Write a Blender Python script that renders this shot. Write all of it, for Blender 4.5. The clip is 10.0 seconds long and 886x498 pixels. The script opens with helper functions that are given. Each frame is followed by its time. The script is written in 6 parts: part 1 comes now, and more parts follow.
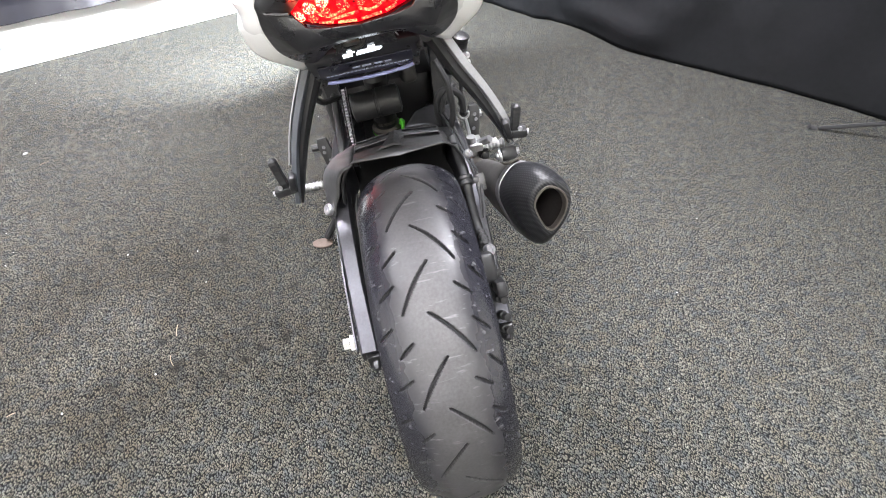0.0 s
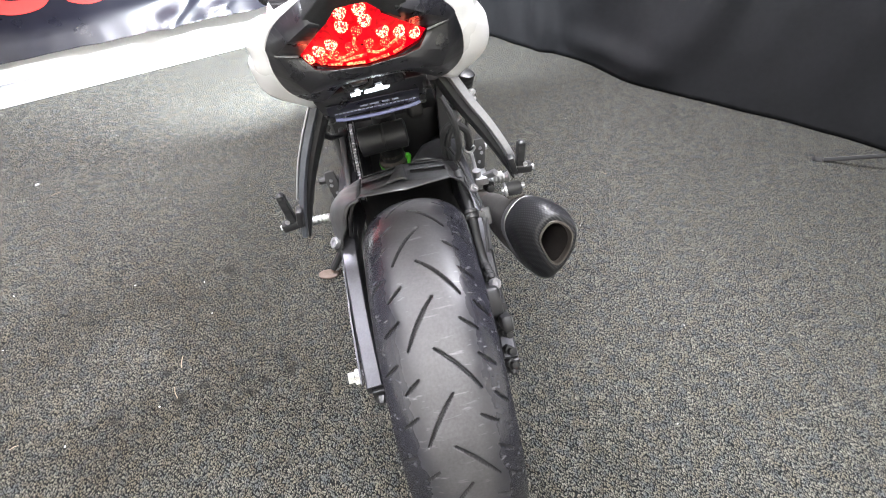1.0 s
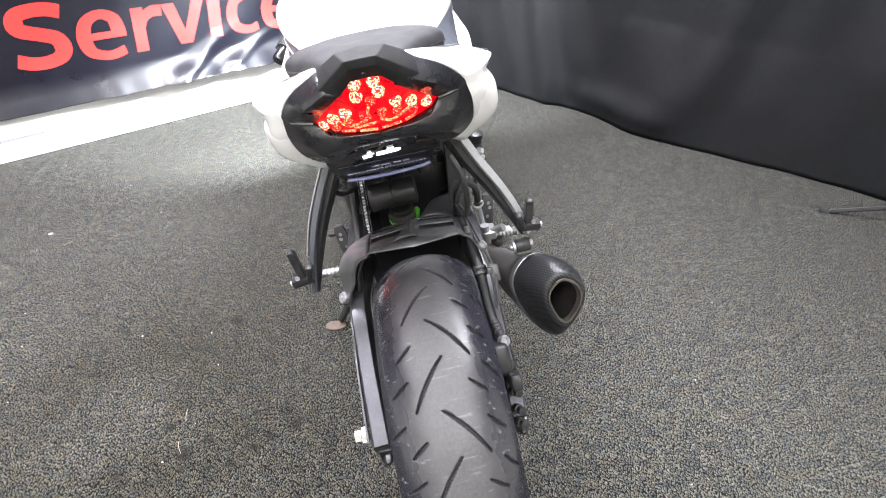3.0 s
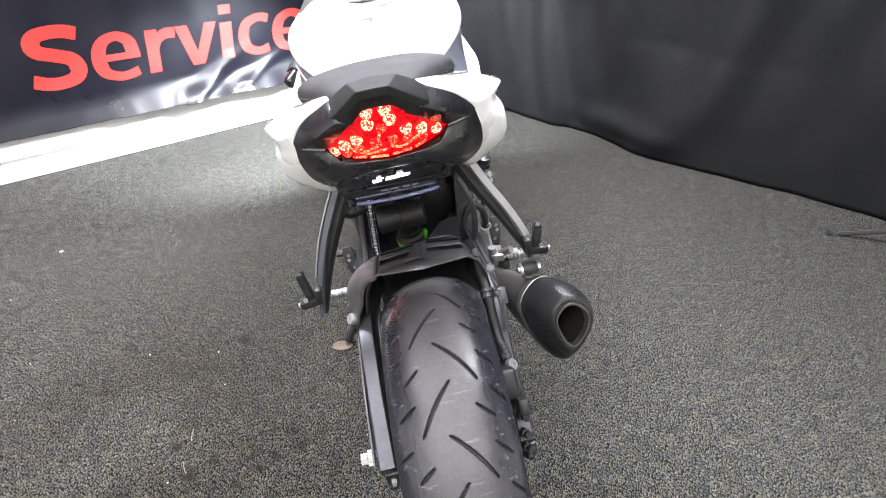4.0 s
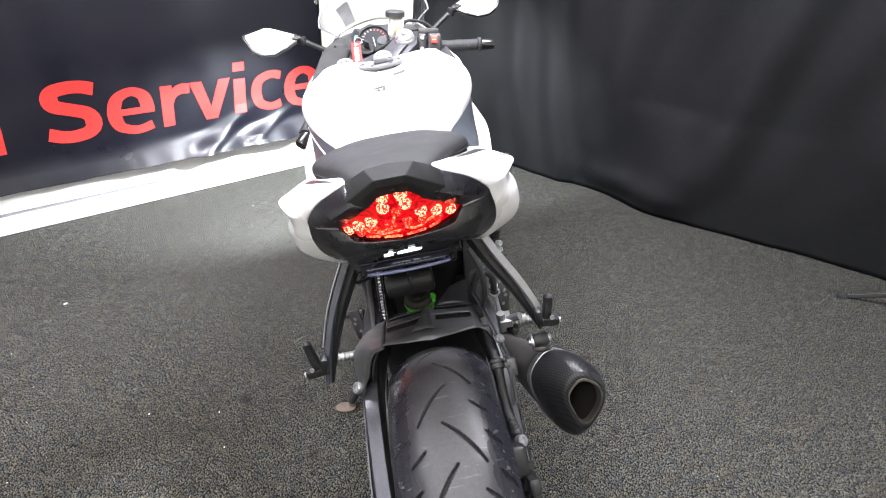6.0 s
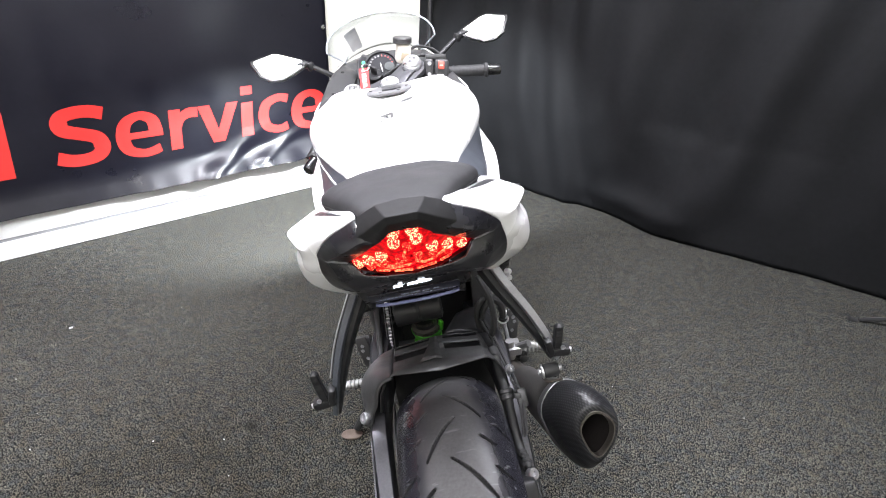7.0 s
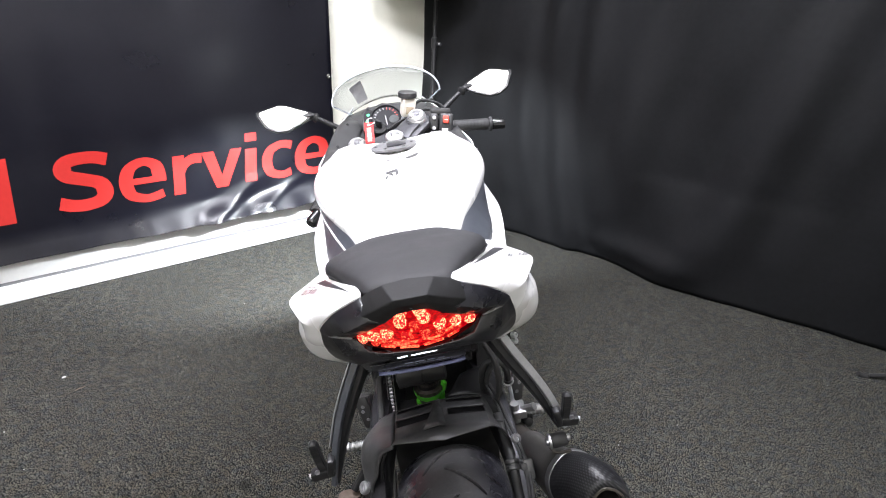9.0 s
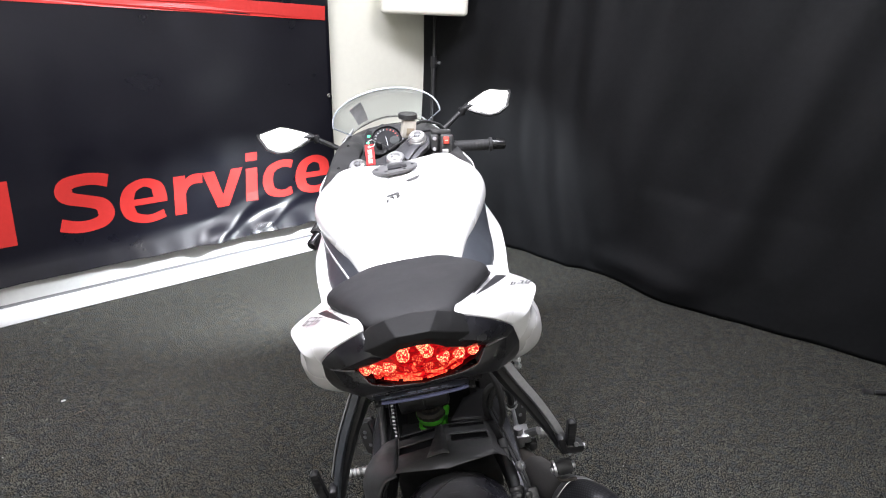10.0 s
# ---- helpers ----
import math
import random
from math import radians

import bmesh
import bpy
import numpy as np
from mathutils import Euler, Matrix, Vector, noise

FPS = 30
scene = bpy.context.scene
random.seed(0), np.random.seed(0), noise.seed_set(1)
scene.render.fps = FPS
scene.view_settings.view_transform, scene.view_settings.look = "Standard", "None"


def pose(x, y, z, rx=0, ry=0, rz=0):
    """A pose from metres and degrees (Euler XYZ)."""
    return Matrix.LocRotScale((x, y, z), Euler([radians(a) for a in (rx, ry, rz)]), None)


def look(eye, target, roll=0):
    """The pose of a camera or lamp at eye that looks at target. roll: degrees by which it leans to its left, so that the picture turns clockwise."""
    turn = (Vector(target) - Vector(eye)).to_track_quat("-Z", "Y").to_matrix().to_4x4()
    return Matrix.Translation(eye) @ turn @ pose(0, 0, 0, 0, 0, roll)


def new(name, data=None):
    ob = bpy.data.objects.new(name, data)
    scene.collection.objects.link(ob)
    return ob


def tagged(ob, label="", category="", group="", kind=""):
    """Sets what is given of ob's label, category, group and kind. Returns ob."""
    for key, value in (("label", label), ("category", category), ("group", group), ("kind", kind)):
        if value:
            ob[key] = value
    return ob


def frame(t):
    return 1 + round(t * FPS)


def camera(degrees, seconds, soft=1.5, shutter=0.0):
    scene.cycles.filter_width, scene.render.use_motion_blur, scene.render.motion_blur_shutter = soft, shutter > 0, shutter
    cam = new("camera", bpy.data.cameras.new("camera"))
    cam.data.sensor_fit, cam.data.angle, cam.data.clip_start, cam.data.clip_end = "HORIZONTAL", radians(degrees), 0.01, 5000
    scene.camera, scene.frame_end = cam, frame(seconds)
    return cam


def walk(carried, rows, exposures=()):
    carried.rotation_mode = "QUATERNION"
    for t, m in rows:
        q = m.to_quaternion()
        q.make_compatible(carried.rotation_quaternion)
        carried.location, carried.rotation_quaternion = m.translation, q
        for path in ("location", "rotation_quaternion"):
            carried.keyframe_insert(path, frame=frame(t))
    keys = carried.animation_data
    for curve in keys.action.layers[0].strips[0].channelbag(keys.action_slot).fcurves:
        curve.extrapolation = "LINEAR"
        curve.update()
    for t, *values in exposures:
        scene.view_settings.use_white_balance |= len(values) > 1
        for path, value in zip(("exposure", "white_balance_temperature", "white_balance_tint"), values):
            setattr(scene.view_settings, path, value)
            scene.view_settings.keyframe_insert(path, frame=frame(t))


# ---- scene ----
cam = camera(75.0, 10.0, 1.05)
PATH = [
    (0, (-0.138, -0.684, 1.202), (0.109, 0.718, -0.203), 3.2),
    (0.5, (-0.139, -0.681, 1.207), (0.105, 0.755, -0.162), 3.3),
    (1, (-0.138, -0.678, 1.213), (0.096, 0.791, -0.124), 2.7),
    (1.5, (-0.136, -0.675, 1.218), (0.093, 0.821, -0.09), 2.6),
    (2, (-0.137, -0.671, 1.222), (0.093, 0.851, -0.055), 2.5),
    (2.5, (-0.14, -0.667, 1.228), (0.089, 0.88, -0.019), 2.4),
    (4, (-0.146, -0.663, 1.244), (0.057, 0.944, 0.07), 2.2),
    (4.5, (-0.148, -0.657, 1.252), (0.061, 0.97, 0.107), 2.5),
    (5, (-0.148, -0.649, 1.261), (0.061, 1.001, 0.15), 2.7),
    (5.5, (-0.152, -0.639, 1.27), (0.053, 1.036, 0.195), 2.8),
    (7, (-0.164, -0.611, 1.288), (0.019, 1.116, 0.296), 2.4),
    (7.5, (-0.165, -0.6, 1.297), (0.017, 1.144, 0.336), 2.3),
    (8, (-0.167, -0.589, 1.304), (0.012, 1.17, 0.37), 2.4),
    (8.5, (-0.169, -0.578, 1.311), (0.017, 1.198, 0.41), 2.5),
    (9, (-0.172, -0.571, 1.317), (0.013, 1.218, 0.441), 2.9),
    (9.5, (-0.173, -0.564, 1.326), (0.008, 1.237, 0.476), 2.5),
    (10, (-0.174, -0.558, 1.334), (0.009, 1.251, 0.5), 2.4),
]
walk(cam, [(t, look(eye, target, roll)) for t, eye, target, roll in PATH],
     exposures=[(0, 1.0), (2.5, 0.94), (4.5, 0.58), (5.5, 0.37), (7.5, -0.02), (8.5, -0.18), (9.2, -0.38), (10, -0.7)])

# ---- light ----
world = bpy.data.worlds.new("world")
scene.world = world
world.use_nodes = True
world.node_tree.nodes["Background"].inputs[0].default_value = (0.9, 0.95, 1, 1)
world.node_tree.nodes["Background"].inputs[1].default_value = 0.05


def ceiling_lamp(x, y, turn, sx, sy, watts):
    lamp = bpy.data.lights.new("ceiling_lamp_light", "AREA")
    lamp.shape, lamp.size, lamp.size_y, lamp.energy, lamp.color = "RECTANGLE", sx, sy, watts, (0.97, 0.965, 1.055)
    ob = new("ceiling_lamp_light", lamp)
    ob.matrix_world = pose(x, y, CEIL - 0.09, 0, 0, turn)


CEIL = 2.75
# unseen ceiling lights; the rear two are added to whiten the mirrors
LAMPS = [(-0.92, 0.62, 33, 1.2, 0.3, 150), (0.50, 0.72, -40, 1.2, 0.3, 97), (-0.98, -1.75, 0, 1.2, 1.5, 40), (0.34, -1.65, 0, 1.2, 1.5, 11)]


def low_beam(x, y, z, yaw, watts, dip=36):
    """The motorcycle's lit head lamp, dipped towards the floor."""
    lamp = bpy.data.lights.new("head_lamp_light", "SPOT")
    lamp.energy, lamp.spot_size, lamp.spot_blend, lamp.shadow_soft_size, lamp.color = watts, radians(86), 0.75, 0.03, (0.88, 0.94, 1.0)
    new("head_lamp_light", lamp).matrix_world = pose(x, y, z, dip, 0, yaw)


low_beam(-0.255, 1.60, 0.755, 54, 240, 43)
low_beam(-0.095, 1.60, 0.785, -30, 128, 58)
for l in LAMPS:
    ceiling_lamp(*l)


# ---- materials ----
def mat(name, color, rough=0.5, metal=0.0, var=0.12, scale=30.0, bump=0.0, bscale=200.0, spec=0.5, coat=0.0, color2=None, dist=0.002):
    """A surface with a two-scale variation of colour and gloss, and fine relief."""
    m = bpy.data.materials.new(name)
    m.use_nodes = True
    nt = m.node_tree
    b = nt.nodes["Principled BSDF"]
    tc = nt.nodes.new("ShaderNodeTexCoord")
    n1, n2 = nt.nodes.new("ShaderNodeTexNoise"), nt.nodes.new("ShaderNodeTexNoise")
    n1.inputs["Scale"].default_value, n2.inputs["Scale"].default_value = scale, scale * 9
    n1.inputs["Detail"].default_value = n2.inputs["Detail"].default_value = 4
    add = nt.nodes.new("ShaderNodeMath")
    add.operation = "ADD"
    mix = nt.nodes.new("ShaderNodeMix")
    mix.data_type = "RGBA"
    ramp = nt.nodes.new("ShaderNodeMapRange")
    ramp.inputs[1].default_value, ramp.inputs[2].default_value = 0.65, 1.35
    c2 = color2 or tuple(min(1, c * (1 + var) + 0.01 * var) for c in color)
    c1 = color if color2 else tuple(c * (1 - var) for c in color)
    mix.inputs["A"].default_value, mix.inputs["B"].default_value = (*c1, 1), (*c2, 1)
    lk = nt.links.new
    lk(tc.outputs["Object"], n1.inputs["Vector"]), lk(tc.outputs["Object"], n2.inputs["Vector"])
    lk(n1.outputs["Fac"], add.inputs[0]), lk(n2.outputs["Fac"], add.inputs[1]), lk(add.outputs[0], ramp.inputs[0])
    lk(ramp.outputs[0], mix.inputs["Factor"]), lk(mix.outputs["Result"], b.inputs["Base Color"])
    rr = nt.nodes.new("ShaderNodeMapRange")
    rr.inputs[1].default_value, rr.inputs[2].default_value = 0.3, 0.7
    rr.inputs[3].default_value, rr.inputs[4].default_value = max(0.02, rough - 0.07), min(1, rough + 0.09)
    lk(n1.outputs["Fac"], rr.inputs[0]), lk(rr.outputs[0], b.inputs["Roughness"])
    b.inputs["Metallic"].default_value, b.inputs["Specular IOR Level"].default_value, b.inputs["Coat Weight"].default_value = metal, spec, coat
    b.inputs["Coat Roughness"].default_value = 0.06
    if bump:
        n3, bp = nt.nodes.new("ShaderNodeTexNoise"), nt.nodes.new("ShaderNodeBump")
        n3.inputs["Scale"].default_value, n3.inputs["Detail"].default_value = bscale, 3
        bp.inputs["Strength"].default_value, bp.inputs["Distance"].default_value = bump, dist
        lk(tc.outputs["Object"], n3.inputs["Vector"]), lk(n3.outputs["Fac"], bp.inputs["Height"]), lk(bp.outputs["Normal"], b.inputs["Normal"])
    return m


def glow(name, color, strength):
    m = bpy.data.materials.new(name)
    m.use_nodes = True
    b = m.node_tree.nodes["Principled BSDF"]
    b.inputs["Base Color"].default_value = b.inputs["Emission Color"].default_value = (*color, 1)
    b.inputs["Emission Strength"].default_value = strength
    return m


def facets(name, hot, cool, strength, scale, near, far):
    """A lit reflector broken up into small sparkling facets."""
    m = glow(name, hot, strength)
    nt = m.node_tree
    b = nt.nodes["Principled BSDF"]
    tc, v, r, mx = (nt.nodes.new("ShaderNode" + k) for k in ("TexCoord", "TexVoronoi", "MapRange", "Mix"))
    v.inputs["Scale"].default_value = scale
    r.inputs[1].default_value, r.inputs[2].default_value = near, far
    mx.data_type = "RGBA"
    mx.inputs["A"].default_value, mx.inputs["B"].default_value = (*hot, 1), (*cool, 1)
    nt.links.new(tc.outputs["Object"], v.inputs["Vector"]), nt.links.new(v.outputs["Distance"], r.inputs[0])
    nt.links.new(r.outputs[0], mx.inputs["Factor"]), nt.links.new(mx.outputs["Result"], b.inputs["Emission Color"])
    b.inputs["Base Color"].default_value = (*cool, 1)
    return m


def clear(name, tint, rough=0.02, power=5.0):
    """A thin clear sheet: lets light straight through, with a gloss that grows at grazing angles."""
    m = bpy.data.materials.new(name)
    m.use_nodes = True
    nt = m.node_tree
    nt.nodes.remove(nt.nodes["Principled BSDF"])
    tr, gl, mx, fr, pw = (nt.nodes.new("ShaderNode" + k) for k in ("BsdfTransparent", "BsdfGlossy", "MixShader", "LayerWeight", "Math"))
    tr.inputs[0].default_value, gl.inputs["Roughness"].default_value = (*tint, 1), rough
    pw.operation, pw.inputs[1].default_value = "POWER", power
    nt.links.new(fr.outputs["Facing"], pw.inputs[0]), nt.links.new(pw.outputs[0], mx.inputs[0]), nt.links.new(tr.outputs[0], mx.inputs[1]), nt.links.new(gl.outputs[0], mx.inputs[2])
    nt.links.new(mx.outputs[0], nt.nodes["Material Output"].inputs["Surface"])
    return m


def carpet_material():
    m = mat("carpet", (0.060, 0.058, 0.050), 0.95, var=0.0, color2=(0.082, 0.077, 0.065), scale=22, bump=0.0, spec=0.1)
    nt = m.node_tree
    lk, nodes = nt.links.new, nt.nodes
    b = nodes["Principled BSDF"]
    tc = next(n for n in nodes if n.type == "TEX_COORD")
    base = b.inputs["Base Color"].links[0].from_socket

    def noise_node(scale, detail=2.0, stretch=None, turn=0.0):
        n = nodes.new("ShaderNodeTexNoise")
        n.inputs["Scale"].default_value, n.inputs["Detail"].default_value = scale, detail
        src = tc.outputs["Object"]
        if stretch:
            mp = nodes.new("ShaderNodeMapping")
            mp.inputs["Scale"].default_value, mp.inputs["Rotation"].default_value = stretch, (0, 0, radians(turn))
            lk(src, mp.inputs["Vector"])
            src = mp.outputs[0]
        lk(src, n.inputs["Vector"])
        return n

    def ranged(sock, a, c, lo=0.0, hi=1.0):
        r = nodes.new("ShaderNodeMapRange")
        r.inputs[1].default_value, r.inputs[2].default_value, r.inputs[3].default_value, r.inputs[4].default_value = a, c, lo, hi
        lk(sock, r.inputs[0])
        return r.outputs[0]

    def blend(fac, x, y, kind="MIX"):
        mx = nodes.new("ShaderNodeMix")
        mx.data_type, mx.blend_type = "RGBA", kind
        lk(fac, mx.inputs["Factor"])
        for s, k in ((x, "A"), (y, "B")):
            if isinstance(s, tuple):
                mx.inputs[k].default_value = (*s, 1)
            else:
                lk(s, mx.inputs[k])
        return mx.outputs["Result"]

    def loops(scale, turn):
        v, mp = nodes.new("ShaderNodeTexVoronoi"), nodes.new("ShaderNodeMapping")
        v.voronoi_dimensions = "2D"
        v.inputs["Scale"].default_value, v.inputs["Randomness"].default_value = scale, 0.72
        mp.inputs["Scale"].default_value, mp.inputs["Rotation"].default_value = (1.25, 0.8, 1), (0, 0, radians(turn))
        warp = nodes.new("ShaderNodeMix")
        warp.data_type, warp.blend_type = "RGBA", "LINEAR_LIGHT"
        warp.inputs["Factor"].default_value = 0.006
        lk(tc.outputs["Object"], warp.inputs["A"]), lk(noise_node(60, 2).outputs["Color"], warp.inputs["B"])
        lk(warp.outputs["Result"], mp.inputs["Vector"]), lk(mp.outputs[0], v.inputs["Vector"])
        return v

    tufts = loops(205, 28)
    fine = noise_node(600, 2)
    patch = noise_node(30, 4)
    blue = noise_node(42, 5)
    warm = noise_node(26, 5)
    shade = noise_node(120, 3)
    c = base
    tone = nodes.new("ShaderNodeSeparateColor")
    lk(tufts.outputs["Color"], tone.inputs[0])
    c = blend(ranged(tone.outputs[0], 0.15, 1.0, 0, 0.78), c, (0.215, 0.212, 0.182))
    c = blend(ranged(warm.outputs["Fac"], 0.46, 0.64, 0, 0.62), c, (0.125, 0.110, 0.080))
    c = blend(ranged(blue.outputs["Fac"], 0.47, 0.62, 0, 0.55), c, (0.052, 0.066, 0.080))
    # dark gaps between the loops, wider where the pile is worn
    gap = nodes.new("ShaderNodeMath")
    gap.operation = "MULTIPLY_ADD"
    gap.inputs[1].default_value = 0.28
    lk(patch.outputs["Fac"], gap.inputs[0]), lk(tufts.outputs["Distance"], gap.inputs[2])
    gap2 = nodes.new("ShaderNodeMath")
    gap2.operation = "MULTIPLY_ADD"
    gap2.inputs[1].default_value = 0.40
    lk(fine.outputs["Fac"], gap2.inputs[0]), lk(gap.outputs[0], gap2.inputs[2])
    c = blend(ranged(gap2.outputs[0], 0.64, 0.84, 0, 0.97), c, (0.003, 0.004, 0.005))
    c = blend(ranged(shade.outputs["Fac"], 0.42, 0.62, 0, 0.16), c, (0.022, 0.022, 0.022))
    # trodden dirt and oil drips beside the rear wheel
    wob = nodes.new("ShaderNodeMix")
    wob.data_type, wob.blend_type = "RGBA", "LINEAR_LIGHT"
    wob.inputs["Factor"].default_value = 0.022
    lk(tc.outputs["Object"], wob.inputs["A"]), lk(noise_node(38, 3).outputs["Color"], wob.inputs["B"])

    def spot(x, y, inner, outer, depth):
        d = nodes.new("ShaderNodeVectorMath")
        d.operation = "DISTANCE"
        lk(wob.outputs["Result"], d.inputs[0])
        d.inputs[1].default_value = (x, y, 0)
        return ranged(d.outputs["Value"], inner, outer, depth, 0)

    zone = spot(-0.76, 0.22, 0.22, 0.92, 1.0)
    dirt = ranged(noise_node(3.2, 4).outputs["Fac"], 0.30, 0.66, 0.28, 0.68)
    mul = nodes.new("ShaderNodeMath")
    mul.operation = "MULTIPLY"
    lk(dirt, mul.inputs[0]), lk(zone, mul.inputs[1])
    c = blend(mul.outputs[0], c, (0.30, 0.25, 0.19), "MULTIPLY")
    for x, y, r in ((-0.567, 0.616, 0.030), (-0.363, 0.406, 0.014), (-0.348, 0.418, 0.012), (-0.666, 0.26, 0.022), (-0.458, 0.183, 0.020), (-0.427, 0.21, 0.016), (-0.366, 0.241, 0.020),
                    (-0.576, 0.21, 0.020), (-0.62, 0.18, 0.028), (-0.615, 0.139, 0.014), (-0.51, 0.14, 0.018), (-0.563, 0.138, 0.013), (-0.758, 0.133, 0.018)):
        c = blend(spot(x, y, r * 0.15, r * 0.95, 0.78), c, (0.008, 0.0075, 0.007))
    lk(c, b.inputs["Base Color"])
    bp = nodes.new("ShaderNodeBump")
    bp.inputs["Strength"].default_value, bp.inputs["Distance"].default_value = 1.0, 0.0045
    bp.invert = True
    lk(tufts.outputs["Distance"], bp.inputs["Height"]), lk(bp.outputs["Normal"], b.inputs["Normal"])
    return m


def carbon_material():
    m = mat("carbon_fibre", (0.02, 0.021, 0.023), 0.36, spec=0.28)
    nt = m.node_tree
    lk, nodes = nt.links.new, nt.nodes
    b = nodes["Principled BSDF"]
    tc = next(n for n in nodes if n.type == "TEX_COORD")
    ws = []
    for turn in (45, -45):
        mp, w = nodes.new("ShaderNodeMapping"), nodes.new("ShaderNodeTexWave")
        mp.inputs["Rotation"].default_value = (radians(turn), radians(turn * 0.4), radians(turn))
        w.inputs["Scale"].default_value = 75
        lk(tc.outputs["Object"], mp.inputs["Vector"]), lk(mp.outputs[0], w.inputs["Vector"])
        ws.append(w)
    mul = nodes.new("ShaderNodeMath")
    mul.operation = "MULTIPLY"
    lk(ws[0].outputs["Fac"], mul.inputs[0]), lk(ws[1].outputs["Fac"], mul.inputs[1])
    mx = nodes.new("ShaderNodeMix")
    mx.data_type = "RGBA"
    mx.inputs["A"].default_value, mx.inputs["B"].default_value = (0.006, 0.006, 0.007, 1), (0.035, 0.036, 0.039, 1)
    lk(mul.outputs[0], mx.inputs["Factor"]), lk(mx.outputs["Result"], b.inputs["Base Color"])
    bp = nodes.new("ShaderNodeBump")
    bp.inputs["Strength"].default_value, bp.inputs["Distance"].default_value = 0.25, 0.0006
    lk(mul.outputs[0], bp.inputs["Height"]), lk(bp.outputs["Normal"], b.inputs["Normal"])
    return m


CARPET = carpet_material()
WALL = mat("cream_wall_paint", (0.74, 0.73, 0.645), 0.7, var=0.03, scale=4, bump=0.1, bscale=90)
CEILM = mat("ceiling_paint", (0.75, 0.75, 0.73), 0.8, var=0.03, scale=3, bump=0.1, bscale=60)
SKIRT = mat("white_vinyl_base", (0.90, 0.90, 0.90), 0.35, var=0.03, scale=8)
GAP = mat("grey_seam", (0.25, 0.25, 0.26), 0.7)
VINYL = mat("black_banner_vinyl", (0.005, 0.005, 0.009), 0.33, var=0.12, scale=5, bump=0.06, bscale=14, dist=0.01, spec=0.42)
REDPRINT = mat("red_print", (0.50, 0.030, 0.026), 0.38, var=0.06, scale=8, bump=0.12, bscale=22, dist=0.01)
CLOTH = mat("black_curtain_cloth", (0.0040, 0.0043, 0.0052), 0.68, var=0.2, scale=5, bump=0.25, bscale=500, dist=0.0006, spec=0.18)
WHITE = mat("pearl_white_paint", (0.76, 0.76, 0.77), 0.22, var=0.02, scale=6, coat=0.6)
BLACKP = mat("matte_black_plastic", (0.033, 0.033, 0.034), 0.42, var=0.2, scale=40, bump=0.2, bscale=900, dist=0.0004)
HOODM = mat("grained_black_plastic", (0.013, 0.013, 0.014), 0.68, var=0.2, scale=40, bump=0.3, bscale=900, dist=0.0005, spec=0.22)
PANELM = mat("satin_black_panel", (0.009, 0.009, 0.011), 0.30, var=0.2, scale=30)
GLOSS = mat("gloss_black_plastic", (0.008, 0.008, 0.009), 0.12, var=0.2, scale=30, coat=0.4)
RUBBER = mat("tyre_rubber", (0.033, 0.032, 0.034), 0.5, var=0.32, scale=26, bump=0.25, bscale=700, dist=0.0005)


def worn_rubber(m):
    """Matte worn middle, glossier shoulders, pale scuffs running across the tread."""
    nt = m.node_tree
    lk, nodes = nt.links.new, nt.nodes
    b = nodes["Principled BSDF"]
    tc = next(n for n in nodes if n.type == "TEX_COORD")
    sep, ab, r = (nodes.new("ShaderNode" + k) for k in ("SeparateXYZ", "Math", "MapRange"))
    ab.operation = "ABSOLUTE"
    lk(tc.outputs["Object"], sep.inputs[0]), lk(sep.outputs[0], ab.inputs[0])
    old = b.inputs["Roughness"].links[0].from_socket
    r.inputs[1].default_value, r.inputs[2].default_value, r.inputs[3].default_value, r.inputs[4].default_value = 0.030, 0.062, 0.08, -0.29
    lk(ab.outputs[0], r.inputs[0])
    add = nodes.new("ShaderNodeMath")
    lk(old, add.inputs[0]), lk(r.outputs[0], add.inputs[1]), lk(add.outputs[0], b.inputs["Roughness"])
    mp, n, r2, mx = (nodes.new("ShaderNode" + k) for k in ("Mapping", "TexNoise", "MapRange", "Mix"))
    mp.inputs["Scale"].default_value, mp.inputs["Rotation"].default_value = (18, 150, 150), (0, 0.3, 0.5)
    n.inputs["Scale"].default_value, n.inputs["Detail"].default_value = 1.0, 5
    r2.inputs[1].default_value, r2.inputs[2].default_value, r2.inputs[4].default_value = 0.62, 0.74, 0.6
    mx.data_type = "RGBA"
    mx.inputs["B"].default_value = (0.13, 0.13, 0.135, 1)
    lk(tc.outputs["Object"], mp.inputs["Vector"]), lk(mp.outputs[0], n.inputs["Vector"]), lk(n.outputs["Fac"], r2.inputs[0])
    rc, dk = nodes.new("ShaderNodeMapRange"), nodes.new("ShaderNodeMix")
    rc.inputs[1].default_value, rc.inputs[2].default_value = 0.028, 0.064
    dk.data_type = "RGBA"
    dk.inputs["B"].default_value = (0.013, 0.013, 0.017, 1)
    lk(ab.outputs[0], rc.inputs[0]), lk(rc.outputs[0], dk.inputs["Factor"]), lk(b.inputs["Base Color"].links[0].from_socket, dk.inputs["A"])
    lk(dk.outputs["Result"], mx.inputs["A"]), lk(r2.outputs[0], mx.inputs["Factor"]), lk(mx.outputs["Result"], b.inputs["Base Color"])


